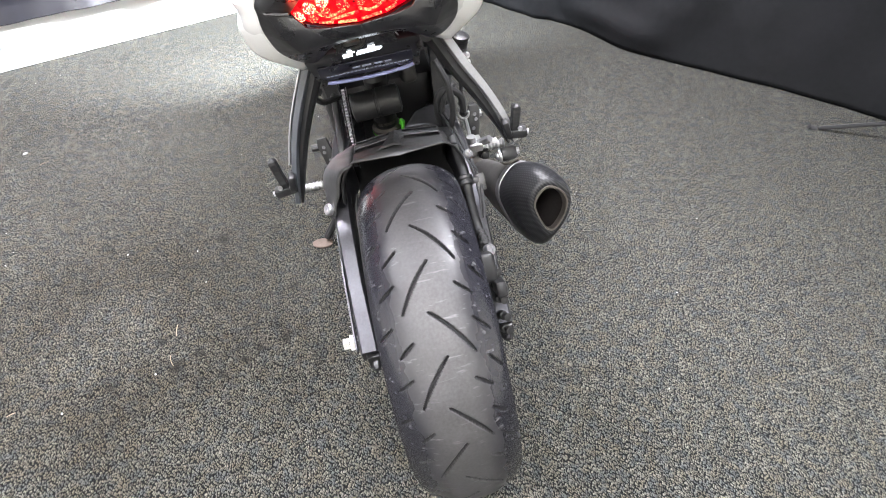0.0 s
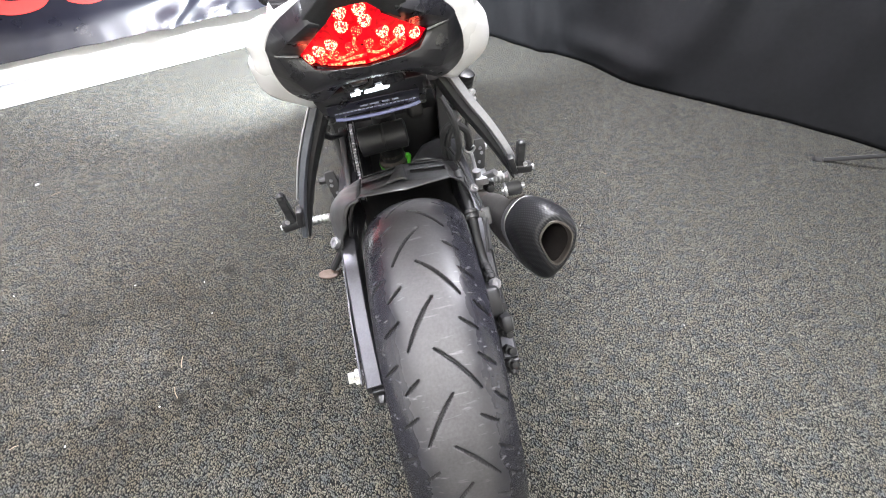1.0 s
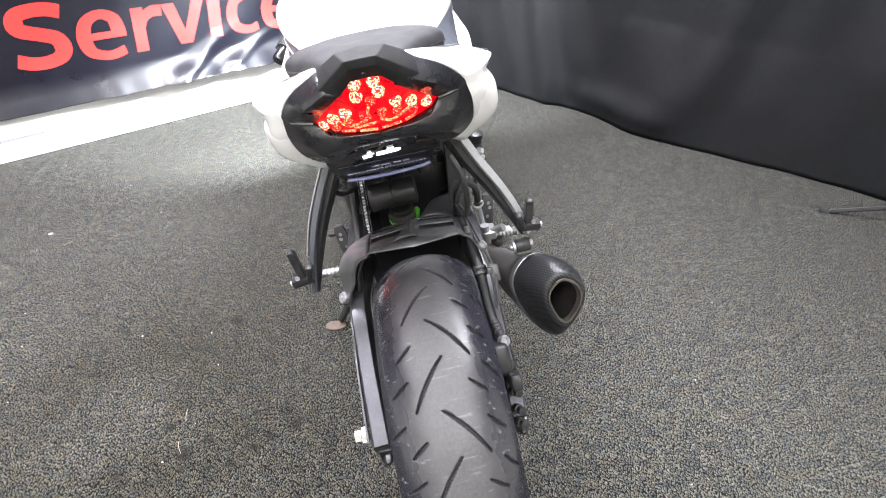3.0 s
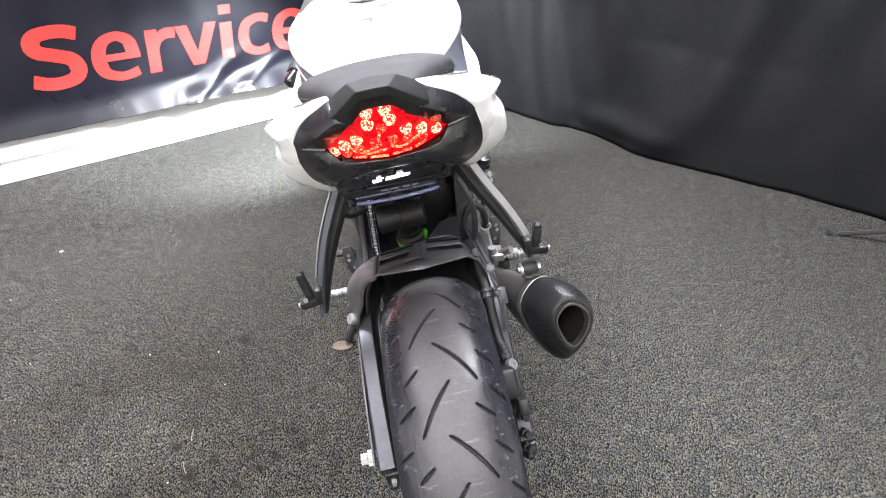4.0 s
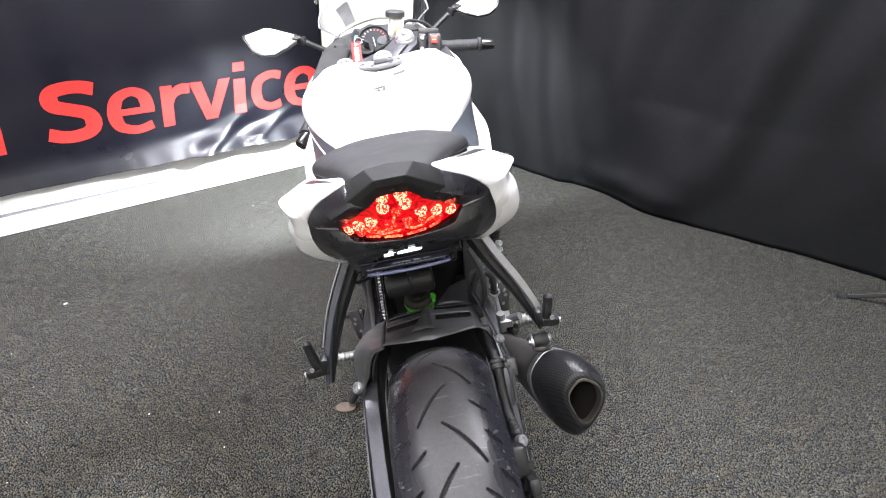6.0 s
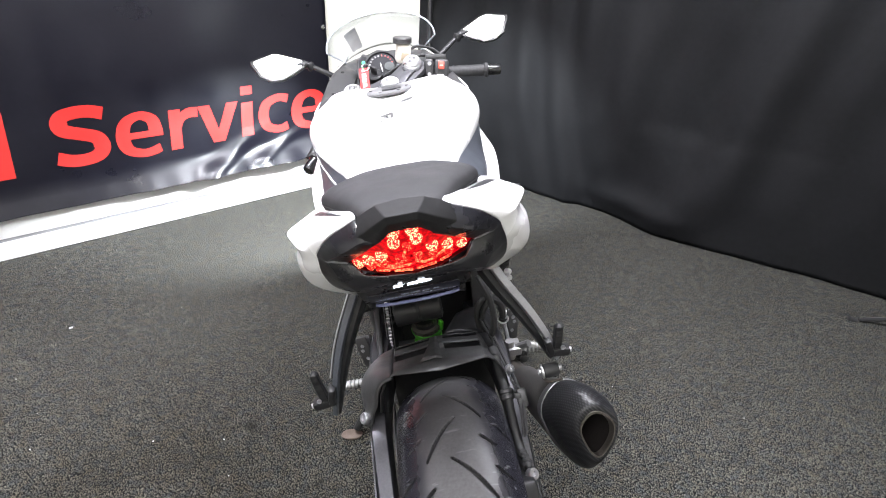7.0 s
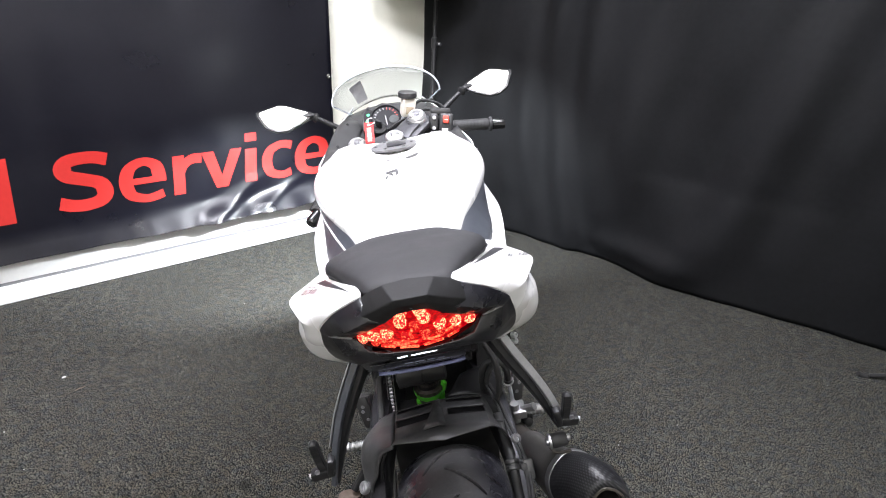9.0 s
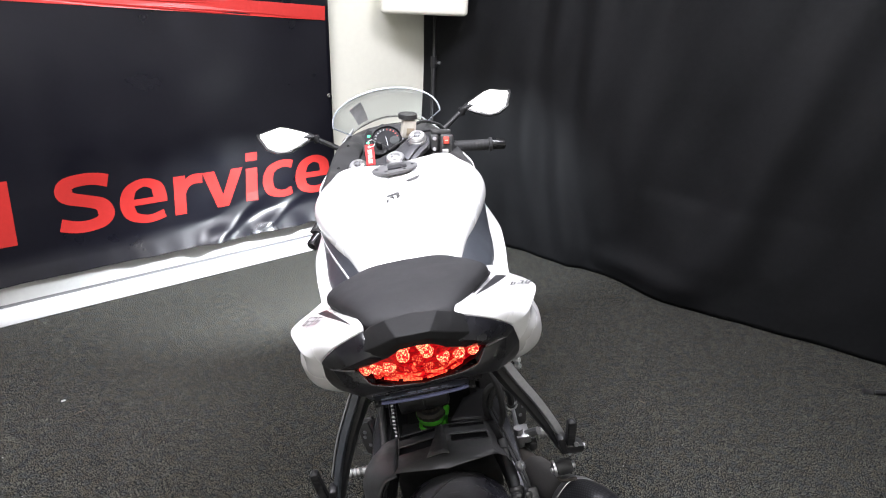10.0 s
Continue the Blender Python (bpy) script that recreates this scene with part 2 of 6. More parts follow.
worn_rubber(RUBBER)
# unworn rubber, blackened further to paint the shade inside the grooves
GROOVE = mat("unworn_shaded_groove_rubber", (0.008, 0.008, 0.009), 0.7, var=0.2, scale=40)
GRIP = mat("grip_rubber", (0.013, 0.013, 0.014), 0.65, var=0.2, scale=60, bump=0.4, bscale=600, dist=0.0006)
SEATM = mat("seat_vinyl", (0.019, 0.019, 0.021), 0.66, var=0.15, scale=18, bump=0.35, bscale=1100, dist=0.0004, spec=0.3)
GREYM = mat("dark_grey_alloy", (0.055, 0.055, 0.062), 0.4, metal=0.6, var=0.2, scale=30, bump=0.1, bscale=500, dist=0.0004)
ALU = mat("brushed_aluminium", (0.40, 0.40, 0.42), 0.35, metal=0.9, var=0.15, scale=40, bump=0.1, bscale=400, dist=0.0003)
SATIN = mat("satin_grey_bracket", (0.24, 0.24, 0.255), 0.38, metal=0.5, var=0.12, scale=30)
STEEL = mat("bright_steel", (0.62, 0.62, 0.63), 0.22, metal=1.0, var=0.12, scale=60)
BLACKM = mat("black_metal", (0.011, 0.011, 0.012), 0.42, metal=0.0, var=0.2, scale=50, spec=0.35)
CARBON = carbon_material()
GREEN = mat("green_spring_paint", (0.09, 0.55, 0.03), 0.35, var=0.1, scale=40)
BROWNISH = mat("smoked_plastic_box", (0.006, 0.005, 0.005), 0.6, var=0.25, scale=25)
REDTAG = mat("red_woven_tag", (0.5, 0.02, 0.02), 0.75, var=0.15, scale=60, bump=0.4, bscale=900, dist=0.0005)
TAGTEXT = mat("pale_tag_thread", (0.6, 0.55, 0.45), 0.8)
RESERV = mat("milky_reservoir_plastic", (0.68, 0.64, 0.57), 0.35, var=0.12, scale=30)
SWITCHRED = mat("red_switch", (0.5, 0.05, 0.03), 0.4)
DIAL = mat("dial_face", (0.010, 0.010, 0.012), 0.55, var=0.2, scale=60, spec=0.15)
MARKM = mat("grey_tank_print", (0.06, 0.06, 0.062), 0.4)
DIALMARK = mat("pale_dial_print", (0.45, 0.45, 0.45), 0.5)
DARKPANEL = mat("charcoal_side_panel", (0.045, 0.05, 0.06), 0.38, var=0.12, scale=20)
DECAL = mat("dark_decal", (0.03, 0.03, 0.033), 0.35)
PLATE = mat("dark_blue_plate", (0.004, 0.0045, 0.012), 0.3, var=0.1, scale=30)
PLATETEXT = mat("pale_plate_print", (0.30, 0.32, 0.42), 0.5)
MIRROR = mat("mirror_glass", (0.9, 0.9, 0.9), 0.02, metal=1.0, var=0.0)
MIRROR.node_tree.links.remove(MIRROR.node_tree.nodes["Principled BSDF"].inputs["Roughness"].links[0])
MIRROR.node_tree.nodes["Principled BSDF"].inputs["Roughness"].default_value = 0.02
SCREEN = clear("clear_screen", (0.93, 0.95, 0.96), 0.02)
LENS = clear("red_lens", (1.0, 0.55, 0.50), 0.03, 9.0)
LED = facets("red_led", (1.0, 0.46, 0.24), (0.22, 0.003, 0.009), 7.2, 480, 0.24, 0.56)
LEDDIM = facets("dim_red_led", (1.0, 0.36, 0.16), (0.15, 0.001, 0.005), 4.2, 480, 0.10, 0.44)
LEDSTREAK = facets("red_led_streak", (1.0, 0.36, 0.16), (0.4, 0.003, 0.010), 3.2, 300, 0.15, 0.7)
LEDSOFT = facets("red_led_reflector", (1.0, 0.0, 0.022), (0.25, 0.0, 0.006), 0.85, 190, 0.25, 0.75)
PLATEGLARE = glow("white_plate_glare", (0.85, 0.92, 1.0), 2.6)
HEADLED = glow("white_head_lamp", (0.9, 0.95, 1.0), 18.0)
GREENLED = glow("green_pilot", (0.05, 1.0, 0.3), 2.5)
TUBE = glow("lamp_diffuser", (1.0, 0.985, 0.96), 6.0)
STAINSTEEL = mat("heat_stained_steel", (0.085, 0.076, 0.068), 0.5, metal=0.7, var=0.3, scale=40)
SOOT = mat("sooty_pipe", (0.008, 0.0065, 0.006), 0.85, var=0.4, scale=60, spec=0.1)
PEGM = mat("worn_peg_alloy", (0.30, 0.30, 0.305), 0.4, metal=0.8, var=0.2, scale=40)
SHELLM = mat("pearl_white_tail_paint", (0.70, 0.70, 0.71), 0.28, var=0.02, scale=6, coat=0.5)
BLUEEDGE = mat("blue_plate_edge", (0.15, 0.16, 0.30), 0.25)
ACRYLIC = mat("polished_acrylic_edge", (0.55, 0.60, 0.66), 0.15, var=0.1)
STICKER = mat("grey_sticker", (0.80, 0.80, 0.81), 0.6, var=0.15, scale=40)
CLAMPM = mat("anodised_clamp", (0.060, 0.060, 0.066), 0.45, metal=0.3, var=0.15, scale=40)
AMBERWINDOW = mat("amber_fluid_window", (0.42, 0.34, 0.24), 0.3, var=0.1, scale=40)
DISPLAYM = mat("grey_display", (0.07, 0.074, 0.074), 0.7, spec=0.1)
MACHINED = mat("machined_cap_alloy", (0.66, 0.66, 0.67), 0.32, metal=0.8, var=0.1, scale=60)
STRAW = mat("dry_straw", (0.22, 0.17, 0.12), 0.8)


# ---- shape tools ----
from mathutils.bvhtree import BVHTree


def spline(points, n, closed=False):
    """n points on a smooth curve through the given ones."""
    p = np.asarray(points, float)
    k = len(p)
    ts = np.linspace(0, k if closed else k - 1, n, endpoint=not closed)
    i = np.minimum(ts.astype(int), k - 1 if closed else k - 2)
    f = (ts - i)[:, None]
    if closed:
        a, b, c, d = (p[(i + o) % k] for o in (-1, 0, 1, 2))
    else:
        q = np.vstack([2 * p[0] - p[1], p, 2 * p[-1] - p[-2]])
        a, b, c, d = (q[i + o] for o in (0, 1, 2, 3))
    return 0.5 * (2 * b + (c - a) * f + (2 * a - 5 * b + 4 * c - d) * f ** 2 + (3 * b - a - 3 * c + d) * f ** 3)


def surf(grid, nu, nv):
    """A finer grid through a coarse grid of points."""
    g = np.asarray(grid, float)
    g = np.stack([spline(row, nv) for row in g])
    return np.stack([spline(g[:, j], nu) for j in range(nv)], axis=1)


def sheet(g, wrap=False, cap=False, holes=()):
    """A skin over a grid of points; wrap joins each row's ends, cap closes first and last rows."""
    bm = bmesh.new()
    a, b = len(g), len(g[0])
    vs = [[bm.verts.new(tuple(map(float, g[i][j]))) for j in range(b)] for i in range(a)]
    for i in range(a - 1):
        for j in range(b if wrap else b - 1):
            if (i, j) not in holes:
                bm.faces.new((vs[i][j], vs[i][(j + 1) % b], vs[i + 1][(j + 1) % b], vs[i + 1][j]))
    if cap:
        bm.faces.new(vs[0]), bm.faces.new(vs[-1])
    bmesh.ops.recalc_face_normals(bm, faces=bm.faces)
    return bm


def tube(points, radius, segs=10, n=0, flat=1.0, closed=False, up=(0, 0, 1)):
    """A rod along points; radius may be a list; flat squeezes it across."""
    p = spline(points, n) if n else np.asarray(points, float)
    k = len(p)
    r = np.interp(np.linspace(0, 1, k), np.linspace(0, 1, len(radius)), radius) if hasattr(radius, "__len__") else np.full(k, radius)
    rings, prev = [], None
    for i in range(k):
        t = p[min(i + 1, k - 1)] - p[max(i - 1, 0)]
        t = t / (np.linalg.norm(t) + 1e-9)
        ref = np.asarray(up, float) if prev is None else prev
        x = ref - t * (ref @ t)
        if np.linalg.norm(x) < 1e-3:
            x = np.cross(t, (1, 0.3, 0.2))
        x /= np.linalg.norm(x)
        prev = x
        y = np.cross(t, x)
        rings.append([p[i] + r[i] * (math.cos(a) * x + flat * math.sin(a) * y) for a in np.linspace(0, 2 * math.pi, segs, endpoint=False)])
    return sheet(rings, wrap=True, cap=True)


def axis_frame(axis):
    z = np.asarray(axis, float) / np.linalg.norm(axis)
    x = np.cross(z, (0, 0, 1) if abs(z[2]) < 0.9 else (0, 1, 0))
    x /= np.linalg.norm(x)
    return x, np.cross(z, x), z


def lathe(center, axis, profile, segs=24, cap=True):
    """A turned body: (radius, height along the axis) pairs."""
    x, y, z = axis_frame(axis)
    c = np.asarray(center, float)
    rings = [[c + h * z + r * (math.cos(a) * x + math.sin(a) * y) for a in np.linspace(0, 2 * math.pi, segs, endpoint=False)] for r, h in profile]
    return sheet(rings, wrap=True, cap=cap)


def block(size, center=(0, 0, 0), turn=(0, 0, 0), bevel=0.004, segs=2):
    bm = bmesh.new()
    bmesh.ops.create_cube(bm, size=1)
    bmesh.ops.scale(bm, vec=size, verts=bm.verts)
    if bevel:
        bmesh.ops.bevel(bm, geom=bm.edges[:], offset=min(bevel, min(size) * 0.45), segments=segs, affect="EDGES", profile=0.5)
    bm.transform(pose(*center, *turn))
    return bm


def slab(outline, thick, m=None, bevel=0.0):
    """A plate cut to an outline in its own x-y plane."""
    bm = bmesh.new()
    f = bm.faces.new([bm.verts.new((x, y, 0)) for x, y in outline])
    ext = bmesh.ops.extrude_face_region(bm, geom=[f])
    bmesh.ops.translate(bm, vec=(0, 0, thick), verts=[v for v in ext["geom"] if isinstance(v, bmesh.types.BMVert)])
    bmesh.ops.recalc_face_normals(bm, faces=bm.faces)
    if bevel:
        bmesh.ops.bevel(bm, geom=bm.edges[:], offset=bevel, segments=2, affect="EDGES", profile=0.5)
    if m:
        bm.transform(m)
    return bm


def joined(*bms):
    out = bmesh.new()
    for b in bms:
        me = bpy.data.meshes.new("piece")
        b.to_mesh(me)
        b.free()
        out.from_mesh(me)
        bpy.data.meshes.remove(me)
    return out


def part(name, bm, material, parent=None, label="", smooth=True, solid=0.0, sharp=35):
    """One mesh object; a part where a parent is given."""
    me = bpy.data.meshes.new(name)
    bm.to_mesh(me)
    bm.free()
    me.materials.append(material)
    if smooth:
        me.shade_smooth()
        me.set_sharp_from_angle(angle=radians(sharp))
    ob = new(name, me)
    if parent:
        ob.parent = parent
    if solid:
        md = ob.modifiers.new("thickness", "SOLIDIFY")
        md.thickness, md.offset = solid, 0
    if label:
        ob["label"] = label
    return ob


def bolt(center, axis, r, h, parent, name="bolt", material=None):
    prof = [(r * 1.0, 0), (r * 1.0, h * 0.75), (r * 0.85, h), (r * 0.45, h), (r * 0.42, h * 0.55)]
    return part(name, lathe(center, axis, prof, 12), material or ALU, parent)


# ---- the hall ----
D1, D2 = Vector((0.840, 0.5426, 0)), Vector((0.762, -0.6476, 0))
A1, CORNER = Vector((-1.74, 1.60, 0)), Vector((0.052, 2.758, 0))
ANG1, ANG2 = math.degrees(math.atan2(D1.y, D1.x)), math.degrees(math.atan2(D2.y, D2.x))
W1 = Matrix.Translation(A1) @ pose(0, 0, 0, 0, 0, ANG1)
W2 = Matrix.Translation(CORNER) @ pose(0, 0, 0, 0, 0, ANG2)
END1, END2 = A1 - D1 * 2.4, CORNER + D2 * 4.2
END3 = Vector((0.6, -4.6, 0))


def wall(name, a, b, label):
    d = (b - a).normalized()
    length = (b - a).length
    bm = block((length + 0.1, 0.12, CEIL), (length / 2, 0.06, CEIL / 2), bevel=0)
    ob = part(name, bm, WALL, smooth=False)
    ob.matrix_world = Matrix.Translation(a) @ pose(0, 0, 0, 0, 0, math.degrees(math.atan2(d.y, d.x)))
    return tagged(ob, label, "wall", kind="structure")


wall("wall_banner", END1, CORNER, "white painted wall behind a black vinyl banner")
wall("wall_curtain", CORNER, END2, "white painted wall behind a black curtain")
wall("wall_back", END2, END3, "plain white painted wall of the hall")
wall("wall_side", END3, END1, "plain white painted wall of the hall")
HALL = [(-4.2, 3.4), (4.2, 3.4), (4.2, -5.0), (-4.2, -5.0)]
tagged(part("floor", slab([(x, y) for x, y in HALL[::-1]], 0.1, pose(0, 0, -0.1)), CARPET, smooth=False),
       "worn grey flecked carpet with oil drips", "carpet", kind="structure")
tagged(part("ceiling", slab([(x, y) for x, y in HALL[::-1]], 0.08, pose(0, 0, CEIL)), CEILM, smooth=False), "white painted ceiling", "ceiling", kind="structure")
# fixtures out of view, the rear pair added for the mirrors to reflect
for x, y, turn, sx, sy, w in LAMPS:
    lamp = new("ceiling_light")
    lamp.matrix_world = pose(x, y, CEIL, 0, 0, turn)
    tagged(lamp, "long white ceiling light with a bright diffuser, added out of view", "ceiling light", "ceiling lights")
    part("frame", joined(block((sx + 0.06, 0.03, 0.07), (0, sy / 2 + 0.015, -0.035)), block((sx + 0.06, 0.03, 0.07), (0, -sy / 2 - 0.015, -0.035)),
                         block((0.03, sy, 0.07), (sx / 2 + 0.015, 0, -0.035)), block((0.03, sy, 0.07), (-sx / 2 - 0.015, 0, -0.035))), CEILM, lamp)
    part("diffuser", block((sx, sy, 0.02), (0, 0, -0.03), bevel=0), TUBE, lamp)

# white base along the banner wall, in two bands with a seam
base = new("baseboard")
base.matrix_world = W1
tagged(base, "glossy white base board with a grey seam", "baseboard", kind="structure")
part("lower_band", block((4.46, 0.02, 0.075), (-0.13, -0.012, 0.0375), bevel=0.004), SKIRT, base)
part("seam", block((4.46, 0.006, 0.016), (-0.13, -0.004, 0.083), bevel=0), GAP, base)
part("upper_band", block((4.46, 0.014, 0.16), (-0.13, -0.009, 0.171), bevel=0.003), SKIRT, base)

# banner
rng = np.random.default_rng(4)
banner = new("banner")
banner.matrix_world = W1 @ pose(0, -0.03, 0)


def ripple(s, z):
    """Outward sway of the sheet: shallow waves, creases near the foot, and a foot that flares forward."""
    calm = 1 if z < 0.45 else max(0.25, 1 - (z - 0.45) * 2)
    hold = min(1, 0.15 + (z - 0.174) / 0.09) * (1 if s < 1.3 else max(0.2, 1 - (s - 1.3) * 3))
    waves = 0.5 * calm * (0.012 * math.sin(3.1 * s + 1.4 * z) + 0.008 * math.sin(7.3 * s - 2.2 * z + 1) + 0.004 * math.sin(13 * (s + 0.6 * z)))
    folds = 0.006 * math.sin(9 * (s - 0.55 * z) + 0.6) * max(0.0, min(1, (z - 0.5) * 2)) * max(0.0, 1 - abs(s - 0.8) / 0.8)
    crease = -0.030 * math.exp(-((s - 0.82 - 1.5 * (z - 0.2)) / 0.06) ** 2 - ((z - 0.25) / 0.10) ** 2) - 0.016 * math.exp(-((s - 1.02 - 1.9 * (z - 0.2)) / 0.05) ** 2 - ((z - 0.26) / 0.08) ** 2)
    along = max(0.0, min(1, (s - 0.35) / 0.5))
    low = max(0.0, 0.315 - z)
    lean = 7.5 * low * low if low < 0.06 else 0.027 + 0.9 * (low - 0.06)
    flare = -(0.30 + 0.70 * along) * (1 + 0.10 * math.sin(21 * s + 9 * z) + 0.06 * math.sin(47 * s)) * lean
    return (waves + crease) * hold + folds + flare


tagged(banner, "black vinyl banner with red lettering, slightly rippled", "banner")
cloth = []
for k in np.linspace(0, 1, 230) ** 1.25:
    row = []
    for s in np.linspace(-2.2, 1.492, 190):
        foot_z = 0.192 + 0.016 * max(0.0, min(1, (s - 0.35) / 0.5))
        z = foot_z + (2.3 - foot_z) * k
        row.append((s, ripple(s, z) - 0.02, z))
    cloth.append(row)
part("banner_sheet", sheet(cloth), VINYL, banner, solid=0.0015)


def printed(bm):
    """Lays a flat print on the rippled sheet."""
    bmesh.ops.triangulate(bm, faces=bm.faces)
    for it in range(2):
        long = [e for e in bm.edges if e.calc_length() > 0.06]
        bmesh.ops.subdivide_edges(bm, edges=long, cuts=1)
        bmesh.ops.triangulate(bm, faces=bm.faces)
    for v in bm.verts:
        v.co.y += ripple(v.co.x, v.co.z) - 0.0230
    return bm


def ribbon(points, hx, hy, n=44):
    """A letter stroke along a curve, hx half thick where it runs upright, hy where it runs level."""
    p = spline([(x, y, 0) for x, y in points], n)[:, :2]
    t = np.gradient(p, axis=0)
    t /= np.linalg.norm(t, axis=1)[:, None]
    nrm = np.stack([-t[:, 1], t[:, 0]], axis=1)
    half = np.sqrt((hx * nrm[:, 0]) ** 2 + (hy * nrm[:, 1]) ** 2)[:, None]
    a, b = p + nrm * half, p - nrm * half
    bm = bmesh.new()
    va = [[bm.verts.new((q[0], 0, q[1])) for q in e] for e in (a, b)]
    for i in range(n - 1):
        bm.faces.new((va[0][i], va[0][i + 1], va[1][i + 1], va[1][i]))
    return bm


def plain(outline, lift=0.0):
    bm = bmesh.new()
    bm.faces.new([bm.verts.new((x, lift, z)) for x, z in outline])
    return bm


def bold(ch):
    """A heavy upright letter in a unit box, as flat strokes."""
    if ch == "S":
        return joined(ribbon([(0.93, 0.83), (0.72, 0.885), (0.47, 0.895), (0.24, 0.855), (0.155, 0.735), (0.24, 0.615), (0.50, 0.535), (0.76, 0.445), (0.845, 0.275), (0.74, 0.145), (0.50, 0.100), (0.26, 0.118), (0.04, 0.185)], 0.155, 0.100))
    if ch == "e":
        return joined(ribbon([(0.94, 0.150), (0.72, 0.092), (0.50, 0.090), (0.24, 0.205), (0.145, 0.48), (0.24, 0.78), (0.52, 0.905), (0.78, 0.80), (0.862, 0.56), (0.865, 0.42)], 0.145, 0.090),
                      plain([(0.20, 0.42), (0.95, 0.42), (0.95, 0.56), (0.20, 0.56)], -0.0006))
    if ch == "c":
        return joined(ribbon([(0.97, 0.855), (0.76, 0.905), (0.52, 0.890), (0.26, 0.77), (0.155, 0.50), (0.26, 0.23), (0.52, 0.110), (0.76, 0.095), (0.97, 0.150)], 0.165, 0.098))
    if ch == "r":
        return joined(plain([(0, 0), (0.40, 0), (0.40, 1), (0, 1)]), ribbon([(0.30, 0.60), (0.44, 0.78), (0.68, 0.875), (1.0, 0.870)], 0.12, 0.125, 24))
    if ch == "v":
        return plain([(0, 1), (0.29, 1), (0.50, 0.33), (0.71, 1), (1, 1), (0.645, 0), (0.355, 0)])
    if ch == "i":
        return joined(plain([(0, 0), (1, 0), (1, 0.68), (0, 0.68)]), plain([(0, 0.83), (1, 0.83), (1, 1), (0, 1)]))
    return plain([(0, 0), (1, 0), (1, 1), (0, 1)])


# the end of a word, then "Service"
for ch, x, z, w, h in (("l", 0.052, 0.345, 0.062, 0.258), ("S", 0.256, 0.346, 0.204, 0.248), ("e", 0.480, 0.343, 0.184, 0.198), ("r", 0.696, 0.350, 0.123, 0.176), ("v", 0.819, 0.350, 0.182, 0.175),
                       ("i", 1.017, 0.358, 0.055, 0.230), ("c", 1.099, 0.348, 0.152, 0.184), ("e", 1.264, 0.342, 0.184, 0.194)):
    bm = bold(ch)
    for v in bm.verts:
        v.co = (x + v.co.x * w + 0.085 * v.co.z * h, v.co.y, z + v.co.z * h)
    part("letter", printed(bm), REDPRINT, banner, smooth=False)
bm = slab([(-2.0, 1.29), (0.262, 1.226), (1.472, 1.160), (1.475, 1.221), (0.2, 1.29), (-2.0, 1.40)], 0.002, pose(0, 0, 0, 90, 0, 0))
part("printed_stripe", printed(bm), REDPRINT, banner, "red printed stripe", smooth=False)
for z in (0.818, 1.6, 2.2):
    part("grommet", lathe((1.474, -0.026, z), (0, -1, 0), [(0.011, 0), (0.011, 0.003), (0.006, 0.004), (0.005, 0.001)], 14), STEEL, banner, "brass eyelet")

# curtain
FOOT_S = (-0.1, 0.3, 0.66, 0.96, 1.07, 1.28, 1.57, 1.81, 2.04, 2.38, 3.0, 4.0)
FOOT_OUT = (0.05, 0.02, 0.0, 0.035, 0.005, 0.048, 0.080, 0.058, 0.045, 0.030, 0.05, 0.03)


def bulge(s, z):
    """How far the cloth stands into the hall: an uneven foot, soft hanging folds, one deep slanting sag."""
    k = max(0.0, 1 - z / 2.4)
    foot = float(np.interp(s, FOOT_S, FOOT_OUT)) * max(0.0, 1 - z / 0.5) ** 0.7
    fold = 0.010 * math.sin(11 * s + 2.5 * z) + 0.008 * math.sin(23 * s - 3 * z + 1.3 * math.sin(3 * z)) + 0.012 * math.sin(5 * s + 4.2 * z) * k
    gather = 0.012 * math.sin(34 * s + 5 * z + 2 * math.sin(2.2 * z)) * math.exp(-((s - 0.85) / 0.28) ** 2)
    mid = 1.46 + 0.36 * max(0.0, z - 0.02) ** 0.6
    sag = 0.060 * math.exp(-((s - mid) / 0.13) ** 2) * min(1, 0.25 + z / 0.3) * max(0.0, 1 - z / 2.0) - 0.030 * math.exp(-((s - mid + 0.26) / 0.16) ** 2) * max(0.0, 1 - z / 1.6)
    hem = 0.035 * math.exp(-((z - 0.10) / 0.06) ** 2) * math.exp(-((s - 1.33) / 0.22) ** 2)
    hang = 0.035 * min(1, z / 0.5)
    return -max(0.010, foot + 0.012 + hang + (fold + gather) * (0.35 + 0.65 * min(1, z / 0.35)) + sag + hem)


grid = [[(s, bulge(s, z), z) for s in np.linspace(-0.045, 4.0, 260)] for z in np.linspace(0.004, 2.45, 110)]
ob = part("curtain", sheet(grid), CLOTH, solid=0.002)
ob.matrix_world = W2
tagged(ob, "black cloth curtain with soft folds hanging to the carpet", "curtain")

# stand that carries the curtain
stand = new("curtain_stand")
stand.matrix_world = W2 @ pose(0.085, -0.09, 0)
tagged(stand, "thin black metal backdrop stand beside the curtain", "stand")
part("pole", lathe((0, 0, 0), (0, 0, 1), [(0.012, 0.0), (0.012, 0.95), (0.0095, 0.955), (0.0095, 2.45)], 14), BLACKM, stand)
part("clamp", joined(lathe((0, 0, 0.93), (0, 0, 1), [(0.017, 0), (0.017, 0.05), (0.012, 0.055)], 16), block((0.03, 0.014, 0.02), (0.018, 0, 0.955))), BLACKM, stand)
bolt((0.03, 0, 0.955), (1, 0, 0), 0.008, 0.012, stand, "knob")
part("base_plate", lathe((0, 0, 0), (0, 0, 1), [(0.09, 0.0), (0.09, 0.008), (0.02, 0.014)], 24), BLACKM, stand)

